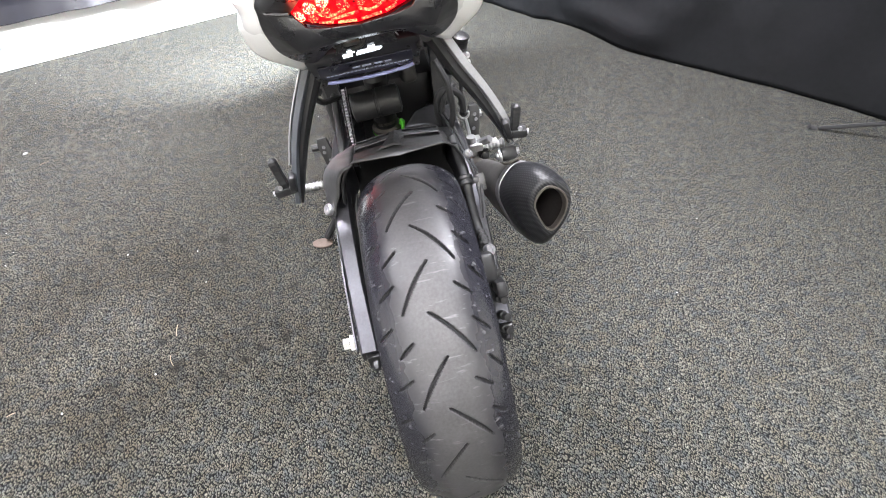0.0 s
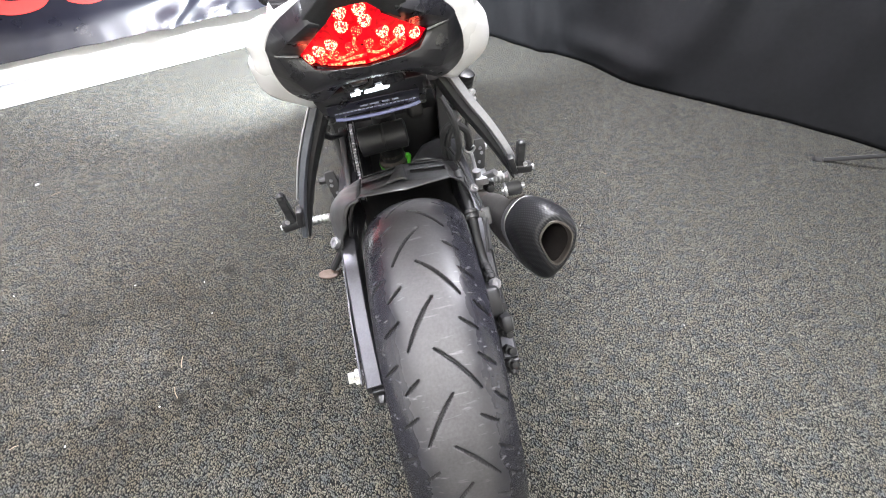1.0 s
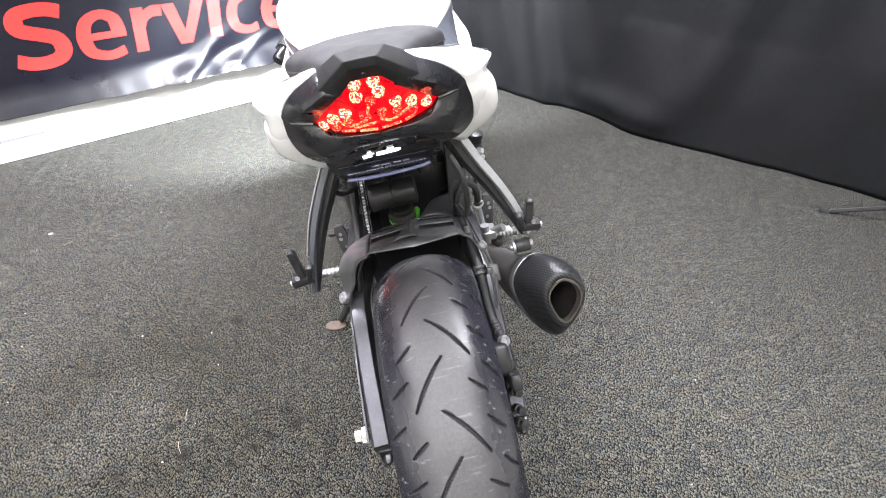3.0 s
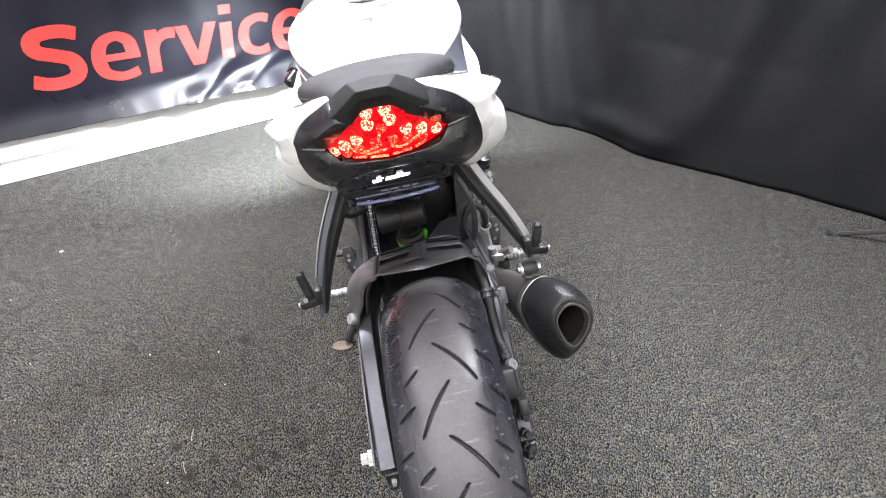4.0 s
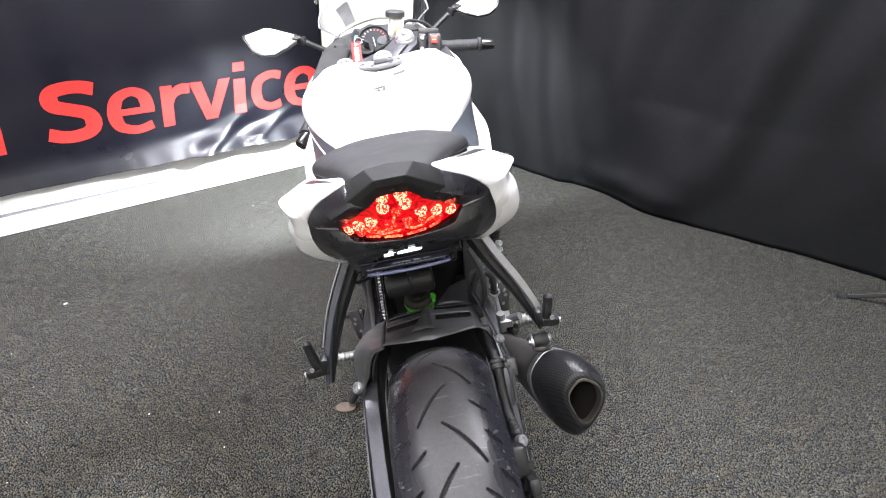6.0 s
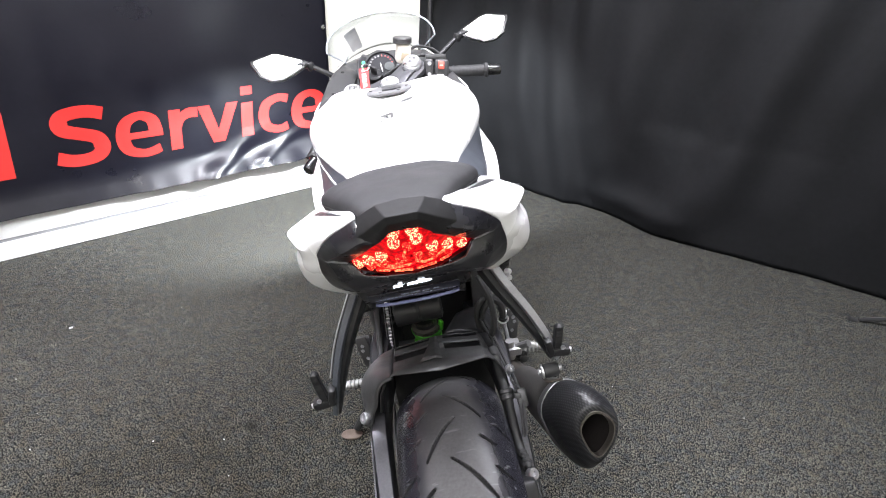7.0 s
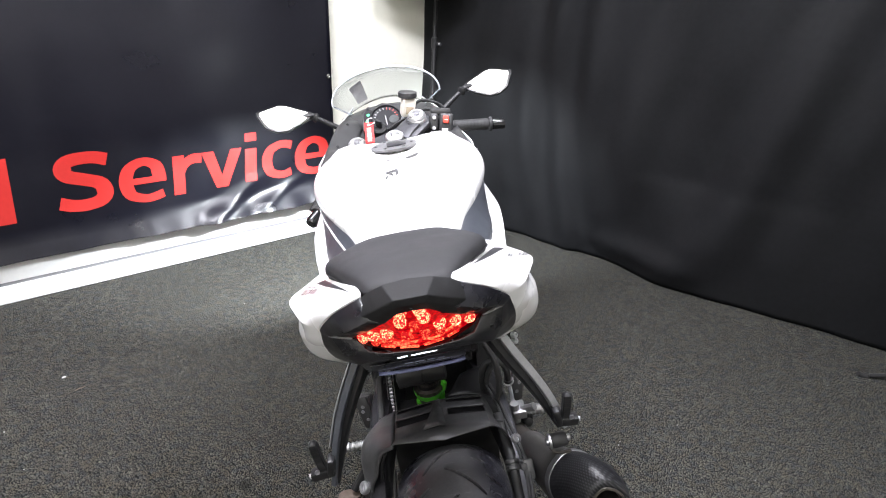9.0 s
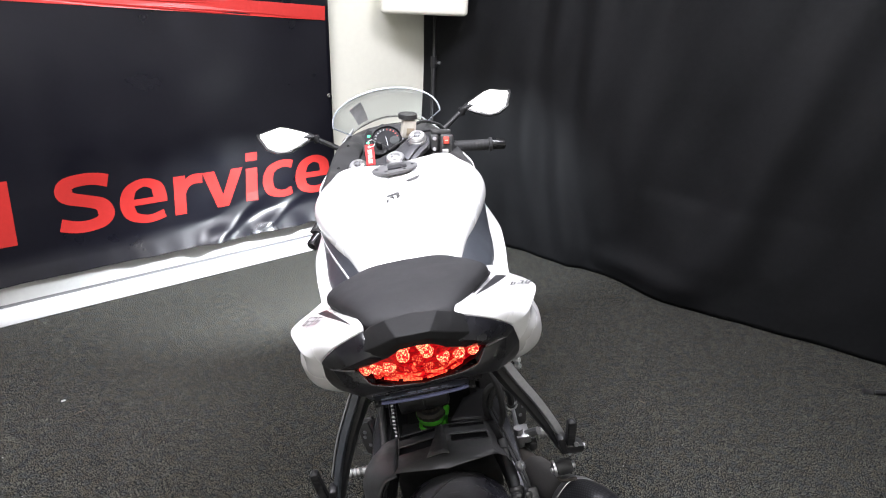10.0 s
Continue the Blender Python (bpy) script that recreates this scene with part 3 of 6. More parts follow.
stand = new("tripod_stand")
stand.matrix_world = Matrix.Translation((1.88, 0.93, 0))
tagged(stand, "thin black tripod stand on the carpet", "stand")
for ang in (157, 277, 37):
    d = np.array((math.cos(radians(ang)), math.sin(radians(ang)), 0))
    leg = part("leg", tube([d * 0.27 + (0, 0, 0.008), d * 0.02 + (0, 0, 0.085)], 0.008, 8), BLACKM, stand)
    part("rubber_foot", lathe(d * 0.278 + (0, 0, 0.0), d * 0.25 + (0, 0, 0.075), [(0.0105, -0.002), (0.0105, 0.03)], 10), GRIP, leg)
part("pole", lathe((0, 0, 0.02), (0, 0, 1), [(0.012, 0), (0.012, 0.9), (0.009, 0.91), (0.009, 1.9)], 12), BLACKM, stand)
part("collar", lathe((0, 0, 0.07), (0, 0, 1), [(0.02, 0), (0.02, 0.04), (0.013, 0.045)], 14), BLACKM, stand)

# white padded box high in the corner
ob = new("wall_box")
ob.matrix_world = Matrix.Translation((-0.01, 2.52, 1.195)) @ pose(0, 0, 0, 0, 0, 0)
tagged(ob, "white box-shaped cover fixed high in the corner", "wall box")
part("body", block((0.42, 0.22, 0.34), (0, 0, 0.17), bevel=0.02, segs=3), WALL, ob)
part("bracket", block((0.10, 0.22, 0.06), (0, 0.16, 0.2), bevel=0.004), BLACKM, ob)

# ---- the motorcycle ----
bike = new("motorcycle")
bike.matrix_world = pose(0.04, 0, 0, 0, 0, 2.2) @ pose(0, 0, 0, 0, -10.5, 0)
tagged(bike, "white and black sport motorcycle leaning on its side stand", "motorcycle")
AXLE, RAD = np.array((0, 0, 0.315)), 0.315


# rear wheel
def tyre(width, radius, crown, rim_r, segs, across, depth, grooves):
    """A tyre whose tread grooves are pressed into the rubber."""
    a = np.linspace(0, 2 * math.pi, segs, endpoint=False)
    half = width / 2
    # profile: tread arc, shoulder, side wall to the rim
    th = np.linspace(-1.18, 1.18, across)
    xs = half * np.sin(th) / math.sin(1.18) * (1 - 0.05 * np.abs(th))
    xs *= half / np.abs(xs).max()
    drop = crown * (1 - np.sqrt(np.clip(1 - (xs / (half * 1.06)) ** 2, 0, 1)))
    rs = radius - drop
    A, X = np.meshgrid(np.degrees(a), xs, indexing="ij")
    cut = np.zeros_like(A)
    for a0, x0, a1, x1, w, bow in grooves:
        da = (A - a0 + 180) % 360 - 180
        s, x = np.radians(da) * radius, X
        ex, es = x1 - x0, math.radians(a1 - a0) * radius
        ln = math.hypot(ex, es)
        t = np.clip(((x - x0) * ex + s * es) / ln ** 2, 0, 1)
        off = ((x - x0) * es - s * ex) / ln - bow * 4 * t * (1 - t)
        along = np.hypot(x - x0 - t * ex, s - t * es)
        far = np.maximum(np.abs(off), np.where((t <= 0) | (t >= 1), along, 0))
        wide = w * (0.35 + 0.65 * np.sin(np.pi * np.clip(t * 0.8 + 0.12, 0, 1)))
        cut = np.maximum(cut, np.clip((wide - far) / 0.0009 + 0.5, 0, 1))
    R = rs[None, :] - depth * cut
    rows = []
    for i in range(segs):
        c, sn = math.cos(a[i]), math.sin(a[i])
        tread = [(xs[j], c * R[i, j], sn * R[i, j]) for j in range(across)]
        side = [(1.0, rs[-1]), (0.995, rs[-1] - 0.012), (0.95, rim_r + 0.02), (0.8, rim_r + 0.004), (0.74, rim_r - 0.004)]
        left = [(-half * k, c * r, sn * r) for k, r in side[:0:-1]]
        right = [(half * k, c * r, sn * r) for k, r in side[1:]]
        rows.append(left + tread + right)
    rows.append(rows[0])
    v = np.array(rows)
    n, m = v.shape[:2]
    idx = np.arange((n - 1) * m).reshape(n - 1, m)
    nx = np.roll(idx, -1, axis=0)
    faces = np.stack([idx[:, :-1], idx[:, 1:], nx[:, 1:], nx[:, :-1]], axis=-1).reshape(-1, 4)
    me = bpy.data.meshes.new("tyre")
    me.from_pydata((v[:-1].reshape(-1, 3)).tolist(), [], faces.tolist())
    me.update()
    pad = len(rows[0]) - across
    c4 = np.zeros((segs, len(rows[0])))
    c4[:, pad // 2:pad // 2 + across] = cut
    cn = np.roll(c4, -1, axis=0)
    deep = (c4[:, :-1] + c4[:, 1:] + cn[:, 1:] + cn[:, :-1]).reshape(-1) > 1.2
    me.polygons.foreach_set("material_index", deep.astype(np.int32))
    return me


def tyre_part(parent, center, width, radius, crown, rim_r, segs, across, grooves, turn=None):
    me = tyre(width, radius, crown, rim_r, segs, across, 0.0065, grooves)
    me.materials.append(RUBBER)
    me.materials.append(GROOVE)
    me.shade_smooth()
    me.set_sharp_from_angle(angle=radians(50))
    me.flip_normals()
    ob = new("tyre", me)
    ob.parent = parent
    ob.matrix_basis = turn or Matrix.Translation(center)
    ob["label"] = "worn black tyre with slanted tread grooves"
    return ob


GROOVES = []
for k in range(14):
    o = 360 / 14 * k
    GROOVES += [(97.3 + o, -0.005, 109.5 + o, 0.048, 0.0025, 0.004), (109.3 + o, 0.007, 122.2 + o, -0.042, 0.0024, -0.003),
                (116.5 + o, 0.040, 120 + o, 0.062, 0.0022, 0.0), (126.5 + o, 0.055, 130.5 + o, 0.076, 0.0020, 0.0), (112 + o, 0.066, 116.5 + o, 0.084, 0.0019, 0.0),
                (104.3 + o, -0.036, 107.6 + o, -0.058, 0.0022, 0.0), (114 + o, -0.048, 116.8 + o, -0.072, 0.0020, 0.0), (99.5 + o, -0.062, 102 + o, -0.083, 0.0019, 0.0)]


def wheel(name, center, width, rim_r, spokes, turn):
    """A cast rim with spokes; its axis is x."""
    hw = width / 2
    rim = lathe((0, 0, 0), (1, 0, 0), [(rim_r - 0.03, -hw * 0.72), (rim_r + 0.012, -hw * 0.78), (rim_r + 0.012, -hw * 0.7), (rim_r - 0.012, -hw * 0.55), (rim_r - 0.022, 0),
                                       (rim_r - 0.012, hw * 0.55), (rim_r + 0.012, hw * 0.7), (rim_r + 0.012, hw * 0.78), (rim_r - 0.03, hw * 0.72), (rim_r - 0.04, 0)], 48, cap=False)
    bits = [rim, lathe((0, 0, 0), (1, 0, 0), [(0.02, -0.06), (0.045, -0.058), (0.04, 0), (0.045, 0.058), (0.02, 0.06)], 24)]
    for k in range(spokes):
        a = 2 * math.pi * k / spokes
        for da in (-0.12, 0.12):
            bits.append(tube([(0, 0.035 * math.cos(a), 0.035 * math.sin(a)), (0, (rim_r - 0.03) * math.cos(a + da), (rim_r - 0.03) * math.sin(a + da))], [0.016, 0.011], 8))
    ob = part(name, joined(*bits), BLACKM, bike, "black cast wheel")
    ob.matrix_basis = turn
    return ob


rear = wheel("rear_wheel", AXLE, 0.15, 0.216, 5, Matrix.Translation(AXLE))
tyre_part(rear, (0, 0, 0), 0.18, RAD, 0.062, 0.222, 1300, 140, GROOVES)
part("brake_disc", lathe((0.082, 0, 0), (1, 0, 0), [(0.06, -0.0025), (0.11, -0.0025), (0.11, 0.0025), (0.06, 0.0025)], 48), STEEL, rear)
teeth = []
for k in range(86):
    a = 2 * math.pi * k / 86
    r = 0.118 if k % 2 else 0.111
    teeth.append((r * math.cos(a), r * math.sin(a)))
part("sprocket", slab(teeth, 0.006, pose(-0.088, 0, 0, 90, 0, 90)), STEEL, rear)


# swing arm
def beam(points, wide, tall, n=16, up=(0, 0, 1), edge=0.25):
    """A box-section bar along a curve; wide across, tall along up; may be lists."""
    p = spline(points, n)
    ws, hs = (np.interp(np.linspace(0, 1, n), np.linspace(0, 1, len(q)), q) if hasattr(q, "__len__") else np.full(n, q) for q in (wide, tall))
    rows = []
    for i in range(n):
        t = p[min(i + 1, n - 1)] - p[max(i - 1, 0)]
        t /= np.linalg.norm(t)
        y = np.asarray(up, float) - t * (np.asarray(up, float) @ t)
        y /= np.linalg.norm(y)
        x = np.cross(t, y)
        e = edge
        rows.append([p[i] + x * ws[i] / 2 * a + y * hs[i] / 2 * b for a, b in ((1 - e, 1), (1, 1 - e), (1, e - 1), (1 - e, -1), (e - 1, -1), (-1, e - 1), (-1, 1 - e), (e - 1, 1))])
    return sheet(rows, wrap=True, cap=True)


swing = part("swing_arm", joined(beam([(-0.135, -0.035, 0.318), (-0.140, 0.10, 0.375), (-0.138, 0.25, 0.44), (-0.125, 0.42, 0.44), (-0.11, 0.56, 0.40)], [0.034, 0.032, 0.036, 0.05, 0.06], [0.06, 0.062, 0.075, 0.10, 0.10], 24),
                                 beam([(0.122, -0.035, 0.318), (0.124, 0.10, 0.38), (0.125, 0.25, 0.45), (0.118, 0.42, 0.44), (0.11, 0.56, 0.40)], [0.03, 0.03, 0.034, 0.05, 0.06], [0.05, 0.058, 0.07, 0.10, 0.10], 24),
                                 beam([(-0.13, 0.47, 0.40), (0, 0.48, 0.385), (0.13, 0.47, 0.40)], 0.06, 0.06, 10)), GREYM, bike, "dark grey alloy swing arm")
part("arm_rib", beam([(-0.1585, -0.03, 0.335), (-0.1605, 0.10, 0.39), (-0.158, 0.22, 0.44)], 0.004, 0.018, 12), GREYM, swing)
part("axle", lathe((-0.15, 0.0, 0.322), (-1, 0, 0), [(0.020, 0), (0.020, 0.006), (0.017, 0.008), (0.017, 0.022), (0.012, 0.024), (0.012, 0.036), (0.004, 0.038)], 6), STEEL, swing, "bright axle nut")
part("adjuster", joined(block((0.03, 0.02, 0.036), (-0.128, -0.042, 0.316), bevel=0.003), lathe((-0.128, -0.05, 0.316), (0, -1, 0), [(0.009, 0), (0.009, 0.012), (0.005, 0.018)], 6)), BLACKM, swing)
part("adjuster", joined(block((0.028, 0.02, 0.036), (0.122, -0.042, 0.316), bevel=0.003), lathe((0.122, -0.05, 0.316), (0, -1, 0), [(0.009, 0), (0.009, 0.012), (0.005, 0.018)], 6)), BLACKM, swing)
bolt((-0.158, 0.212, 0.482), (-0.75, -0.4, 0.6), 0.012, 0.010, swing)
part("bolt_collar", lathe((-0.154, 0.216, 0.477), (-0.75, -0.4, 0.6), [(0.016, 0), (0.018, 0.004), (0.012, 0.007)], 16), BLACKM, swing)

# rear caliper and its hose on the drive-free side
cal = part("rear_caliper", joined(block((0.036, 0.10, 0.055), (0.105, 0.03, 0.425), (-38, 0, 0), 0.008, 3), block((0.02, 0.14, 0.03), (0.122, 0.0, 0.40), (-40, 0, 0), 0.006)), BLACKM, bike)
bolt((0.118, 0.038, 0.452), (0.5, -0.5, 0.7), 0.011, 0.012, cal)
for y, z in ((0.012, 0.425), (-0.004, 0.402), (-0.022, 0.388), (-0.040, 0.360), (-0.052, 0.335)):
    part("pin", lathe((0.116, y, z), (0.35, -0.75, 0.5), [(0.0085, 0), (0.0085, 0.012), (0.006, 0.013), (0.006, 0.020), (0.0075, 0.021), (0.0075, 0.026), (0.003, 0.027)], 12), BLACKM, cal)

# chain
links = []
for k in range(68):
    v = 0.02 + k * 0.00795
    if v < 0.36:
        continue
    w = float(np.interp(v, (0.0, 0.05, 0.40, 0.56), (0.415, 0.42, 0.470, 0.542)))
    links.append(block((0.0085, 0.0050, 0.0080), (-0.101, v, w), bevel=0.0015, segs=1))
    if k % 2:
        for side_x in (0.0075, -0.0075):
            links.append(block((0.0018, 0.0150, 0.0100), (-0.101 + side_x, v, w), bevel=0.001, segs=1))
part("chain", joined(*links), ALU, bike, "bright roller chain")
part("chain_guide", block((0.014, 0.32, 0.03), (-0.124, 0.40, 0.49), (14, 0, 0), 0.006), BLACKP, bike)

# hugger over the rear tyre
U = [-0.128, -0.120, -0.106, -0.092, -0.086, -0.014, 0.0, 0.014, 0.084, 0.090, 0.104, 0.116, 0.122]
DROP = [0.105, 0.060, 0.028, 0.013, 0.010, 0.0005, 0, 0.0005, 0.009, 0.012, 0.026, 0.055, 0.10]
V = [0.168, 0.222, 0.260, 0.292, 0.304, 0.322, 0.342, 0.354]
TOP = [0.606, 0.582, 0.569, 0.557, 0.552, 0.545, 0.537, 0.530]
grid = []
for i, (v, w) in enumerate(zip(V, TOP)):
    row = []
    for u, d in zip(U, DROP):
        bridge = 0.005 if (0 < i < 7 and abs(u) < 0.087) else 0
        row.append((u, v + (0.03 * abs(u) / 0.12 if i == 0 else 0), w - d + bridge))
    grid.append(row)
HOLES = {(2, 4), (2, 7), (5, 4), (5, 7)}
hug = part("rear_hugger", sheet(grid, holes=HOLES), BLACKP, bike, "matte black rear hugger with slots", solid=0.002, sharp=28)
# black sheet added under the hugger to stand for the shade there
shade_liner = [[(u, v, w - 0.018 - 1.1 * u * u) for u in np.linspace(-0.112, 0.112, 9)] for v, w in ((0.24, 0.584), (0.29, 0.566), (0.335, 0.551), (0.354, 0.546), (0.362, 0.50), (0.370, 0.42), (0.375, 0.34))]
part("shade_liner", sheet(shade_liner), BLACKM, hug, solid=0.002)
ridge = []
for k in np.linspace(0, 1, 8):
    v = 0.350 - 0.142 * k
    w = float(np.interp(v, V, [t + (0.005 if 0 < i < 7 else 0.001) for i, t in enumerate(TOP)])) + 0.0022 + 0.0045 * k
    ridge.append([(-0.002 - 0.032 * k, v, w), (-0.001 - 0.004 * k, v, w + 0.0015 + 0.003 * k), (0.001 + 0.006 * k, v, w)])
part("rib", sheet(ridge), BLACKP, hug, solid=0.001, sharp=20)
side = [[(-0.090, 0.186, 0.592), (-0.090, 0.24, 0.572), (-0.090, 0.30, 0.547), (-0.090, 0.352, 0.523)],
        [(-0.110, 0.187, 0.582), (-0.122, 0.24, 0.567), (-0.126, 0.30, 0.541), (-0.120, 0.36, 0.505)],
        [(-0.122, 0.189, 0.556), (-0.146, 0.243, 0.548), (-0.150, 0.30, 0.520), (-0.142, 0.37, 0.475)],
        [(-0.128, 0.190, 0.532), (-0.158, 0.243, 0.522), (-0.161, 0.31, 0.490), (-0.152, 0.39, 0.445)],
        [(-0.142, 0.194, 0.502), (-0.160, 0.235, 0.494), (-0.164, 0.31, 0.460), (-0.154, 0.40, 0.415)],
        [(-0.149, 0.205, 0.470), (-0.158, 0.222, 0.465), (-0.160, 0.28, 0.440), (-0.156, 0.38, 0.400)]]
part("side_guard", sheet(surf(side, 24, 16)), BLACKP, hug, "black chain guard side", solid=0.004)
part("inner_guard", sheet(surf([[(-0.098, 0.0, 0.50), (-0.1, 0.12, 0.53), (-0.1, 0.22, 0.50)], [(-0.105, -0.04, 0.40), (-0.108, 0.1, 0.43), (-0.11, 0.22, 0.43)], [(-0.108, -0.06, 0.30), (-0.11, 0.1, 0.35), (-0.112, 0.22, 0.38)]], 10, 10)), BLACKP, hug, solid=0.003)

# shock with its reservoir
shock = part("rear_shock", joined(lathe((-0.018, 0.490, 0.31), (0.0, -0.10, 1), [(0.02, 0), (0.02, 0.1), (0.026, 0.105), (0.026, 0.3), (0.018, 0.31), (0.018, 0.36)], 20)), BLACKM, bike)
turns = [(-0.018 + 0.029 * math.cos(a), 0.488 - 0.012 * a / 30 + 0.029 * math.sin(a), 0.360 + 0.0042 * a) for a in np.linspace(0, 21, 150)]
part("spring", tube(turns, 0.0055, 8), GREEN, shock, "bright green coil spring")
cup = part("spring_cup", lathe((-0.018, 0.478, 0.467), (0.0, -0.10, 1), [(0.026, -0.018), (0.033, -0.015), (0.0355, -0.002), (0.034, 0.000), (0.031, -0.001)], 28), GREEN, shock)
part("cup_tab", block((0.009, 0.014, 0.026), (0.016, 0.462, 0.476), (10, 8, 30), 0.003), GREEN, cup)
flutes = []
for k, (r, h) in enumerate(((0.030, -0.004), (0.0330, 0.000), (0.0330, 0.008), (0.029, 0.010), (0.024, 0.012), (0.024, 0.018), (0.026, 0.020), (0.026, 0.026), (0.018, 0.028))):
    flutes.append([np.array((-0.018, 0.474 - 0.1 * h, 0.467 + 1.15 * h)) + (r + (0.0012 if (j // 2) % 2 and k in (1, 2, 6, 7) else 0)) * np.array((math.cos(a), math.sin(a), 0)) for j, a in enumerate(np.linspace(0, 2 * math.pi, 72, endpoint=False))])
part("adjuster_ring", sheet(flutes, wrap=True, cap=True), STAINSTEEL, shock, "fluted steel adjuster ring", sharp=20)
part("reservoir", lathe((-0.078, 0.395, 0.582), (1, 0.0, 0.03), [(0.018, 0), (0.030, 0.003), (0.030, 0.05), (0.0285, 0.052), (0.0285, 0.055), (0.030, 0.057), (0.030, 0.10), (0.02, 0.104)], 24), BLACKM, shock)

# undertail, battery box, hoses
part("undertail", joined(block((0.19, 0.40, 0.10), (0, 0.42, 0.80), (-6, 0, 0), 0.02), block((0.15, 0.24, 0.10), (0, 0.50, 0.70), (-14, 0, 0), 0.02)), BLACKP, bike)
part("tool_box", block((0.034, 0.05, 0.05), (0.052, 0.47, 0.600), (-20, 0, 8), 0.012, 3), BROWNISH, bike)
part("engine_block", joined(block((0.26, 0.30, 0.30), (0, 0.86, 0.42), (0, 0, 0), 0.03), block((0.24, 0.16, 0.22), (0, 0.66, 0.42), (0, 0, 0), 0.03), block((0.30, 0.22, 0.12), (0, 0.80, 0.24), (0, 0, 0), 0.03)), BLACKM, bike)
for sgn in (-1, 1):
    part("frame_spar", beam([(sgn * 0.125, 0.55, 0.42), (sgn * 0.14, 0.62, 0.58), (sgn * 0.16, 0.75, 0.72), (sgn * 0.12, 0.93, 0.80), (sgn * 0.05, 1.04, 0.84)], 0.04, [0.10, 0.09, 0.09, 0.08, 0.08], 18), BLACKM, bike)
    part("sub_frame", tube([(sgn * 0.11, 0.58, 0.60), (sgn * 0.10, 0.40, 0.72), (sgn * 0.085, 0.20, 0.80)], 0.013, 10, 12), BLACKM, bike)
    plate = slab([(sgn * x, y) for x, y in ((-0.010, -0.048), (0.008, -0.045), (0.016, 0.020), (0.012, 0.038), (-0.010, 0.044), (-0.016, 0.010))][::sgn], 0.006, pose(sgn * (0.180 if sgn > 0 else 0.166), 0.45, 0.454, 90, 0, sgn * 20), 0.0015)
    fp = part("heel_plate", plate, BLACKP, bike, "black heel plate with drilled holes")
    for a, b in ((0.005, 0.004), (0.003, 0.018), (-0.003, -0.018)):
        part("hole", lathe((sgn * ((0.180 if sgn > 0 else 0.166) + a), 0.443 + 0.3 * a, 0.454 + b), (sgn * 0.34, -0.94, 0), [(0.0042, -0.004), (0.0042, 0.0015)], 12), ALU, fp)
HOSES = [([(0.098, 0.37, 0.511), (0.095, 0.365, 0.552), (0.099, 0.36, 0.583), (0.112, 0.36, 0.599), (0.130, 0.36, 0.596), (0.146, 0.37, 0.574), (0.151, 0.38, 0.548), (0.152, 0.39, 0.52)], 0.0072),
         ([(0.106, 0.36, 0.515), (0.104, 0.355, 0.555), (0.110, 0.35, 0.583), (0.122, 0.352, 0.598), (0.135, 0.37, 0.60)], 0.0058),
         ([(0.105, 0.36, 0.551), (0.114, 0.30, 0.554), (0.122, 0.25, 0.545), (0.130, 0.19, 0.539), (0.136, 0.15, 0.522), (0.134, 0.13, 0.508), (0.130, 0.10, 0.48)], 0.0032),
         ([(0.098, 0.36, 0.552), (0.107, 0.30, 0.556), (0.115, 0.25, 0.548), (0.124, 0.19, 0.540), (0.129, 0.14, 0.515), (0.124, 0.10, 0.475)], 0.0026),
         ([(0.10, 0.30, 0.70), (0.115, 0.28, 0.66), (0.118, 0.28, 0.60), (0.112, 0.30, 0.55)], 0.006),
         ([(0.13, 0.40, 0.70), (0.15, 0.38, 0.66), (0.155, 0.40, 0.58), (0.15, 0.42, 0.52)], 0.004),
         ([(-0.10, 0.42, 0.60), (-0.125, 0.36, 0.63), (-0.13, 0.30, 0.68), (-0.11, 0.24, 0.72)], 0.006)]
for pts, r in HOSES:
    part("hose", tube(pts, r, 8, 30), GRIP, bike)
part("hose_clamp", joined(block((0.018, 0.018, 0.034), (0.136, 0.152, 0.518), (-40, 0, 0), 0.004), block((0.012, 0.02, 0.012), (0.128, 0.155, 0.524), (-30, 0, 0), 0.003)), BLACKP, bike)
bolt((0.122, 0.18, 0.565), (0.4, -0.5, 0.75), 0.009, 0.008, bike)
part("brake_pipe", tube([(0.106, 0.26, 0.555), (0.109, 0.222, 0.530), (0.111, 0.19, 0.520), (0.112, 0.161, 0.506), (0.112, 0.14, 0.480), (0.114, 0.09, 0.452), (0.116, 0.05, 0.455)], 0.0088, 12, 28), GRIP, bike)
part("pipe_clamp", lathe((0.1115, 0.172, 0.512), (0, -0.8, -0.6), [(0.011, -0.010), (0.0135, -0.008), (0.0135, -0.003), (0.0115, -0.001), (0.0115, 0.001), (0.0135, 0.003), (0.0135, 0.008), (0.011, 0.010)], 18), BLACKP, bike)
ring_pts = [(0.153 + 0.0105 * math.cos(a), 0.394, 0.511 + 0.0105 * math.sin(a)) for a in np.linspace(0, 2 * math.pi, 25)]
part("hose_ring", tube(ring_pts, 0.0024, 8), MACHINED, bike, "bright steel hose ring")
boot = [(0.006, 0)] + [(0.0085 if k % 2 else 0.0062, 0.003 + 0.004 * k) for k in range(8)] + [(0.005, 0.038)]
part("rubber_boot", lathe((0.114, 0.085, 0.462), (0.1, -0.75, -0.1), boot, 14), GRIP, bike)
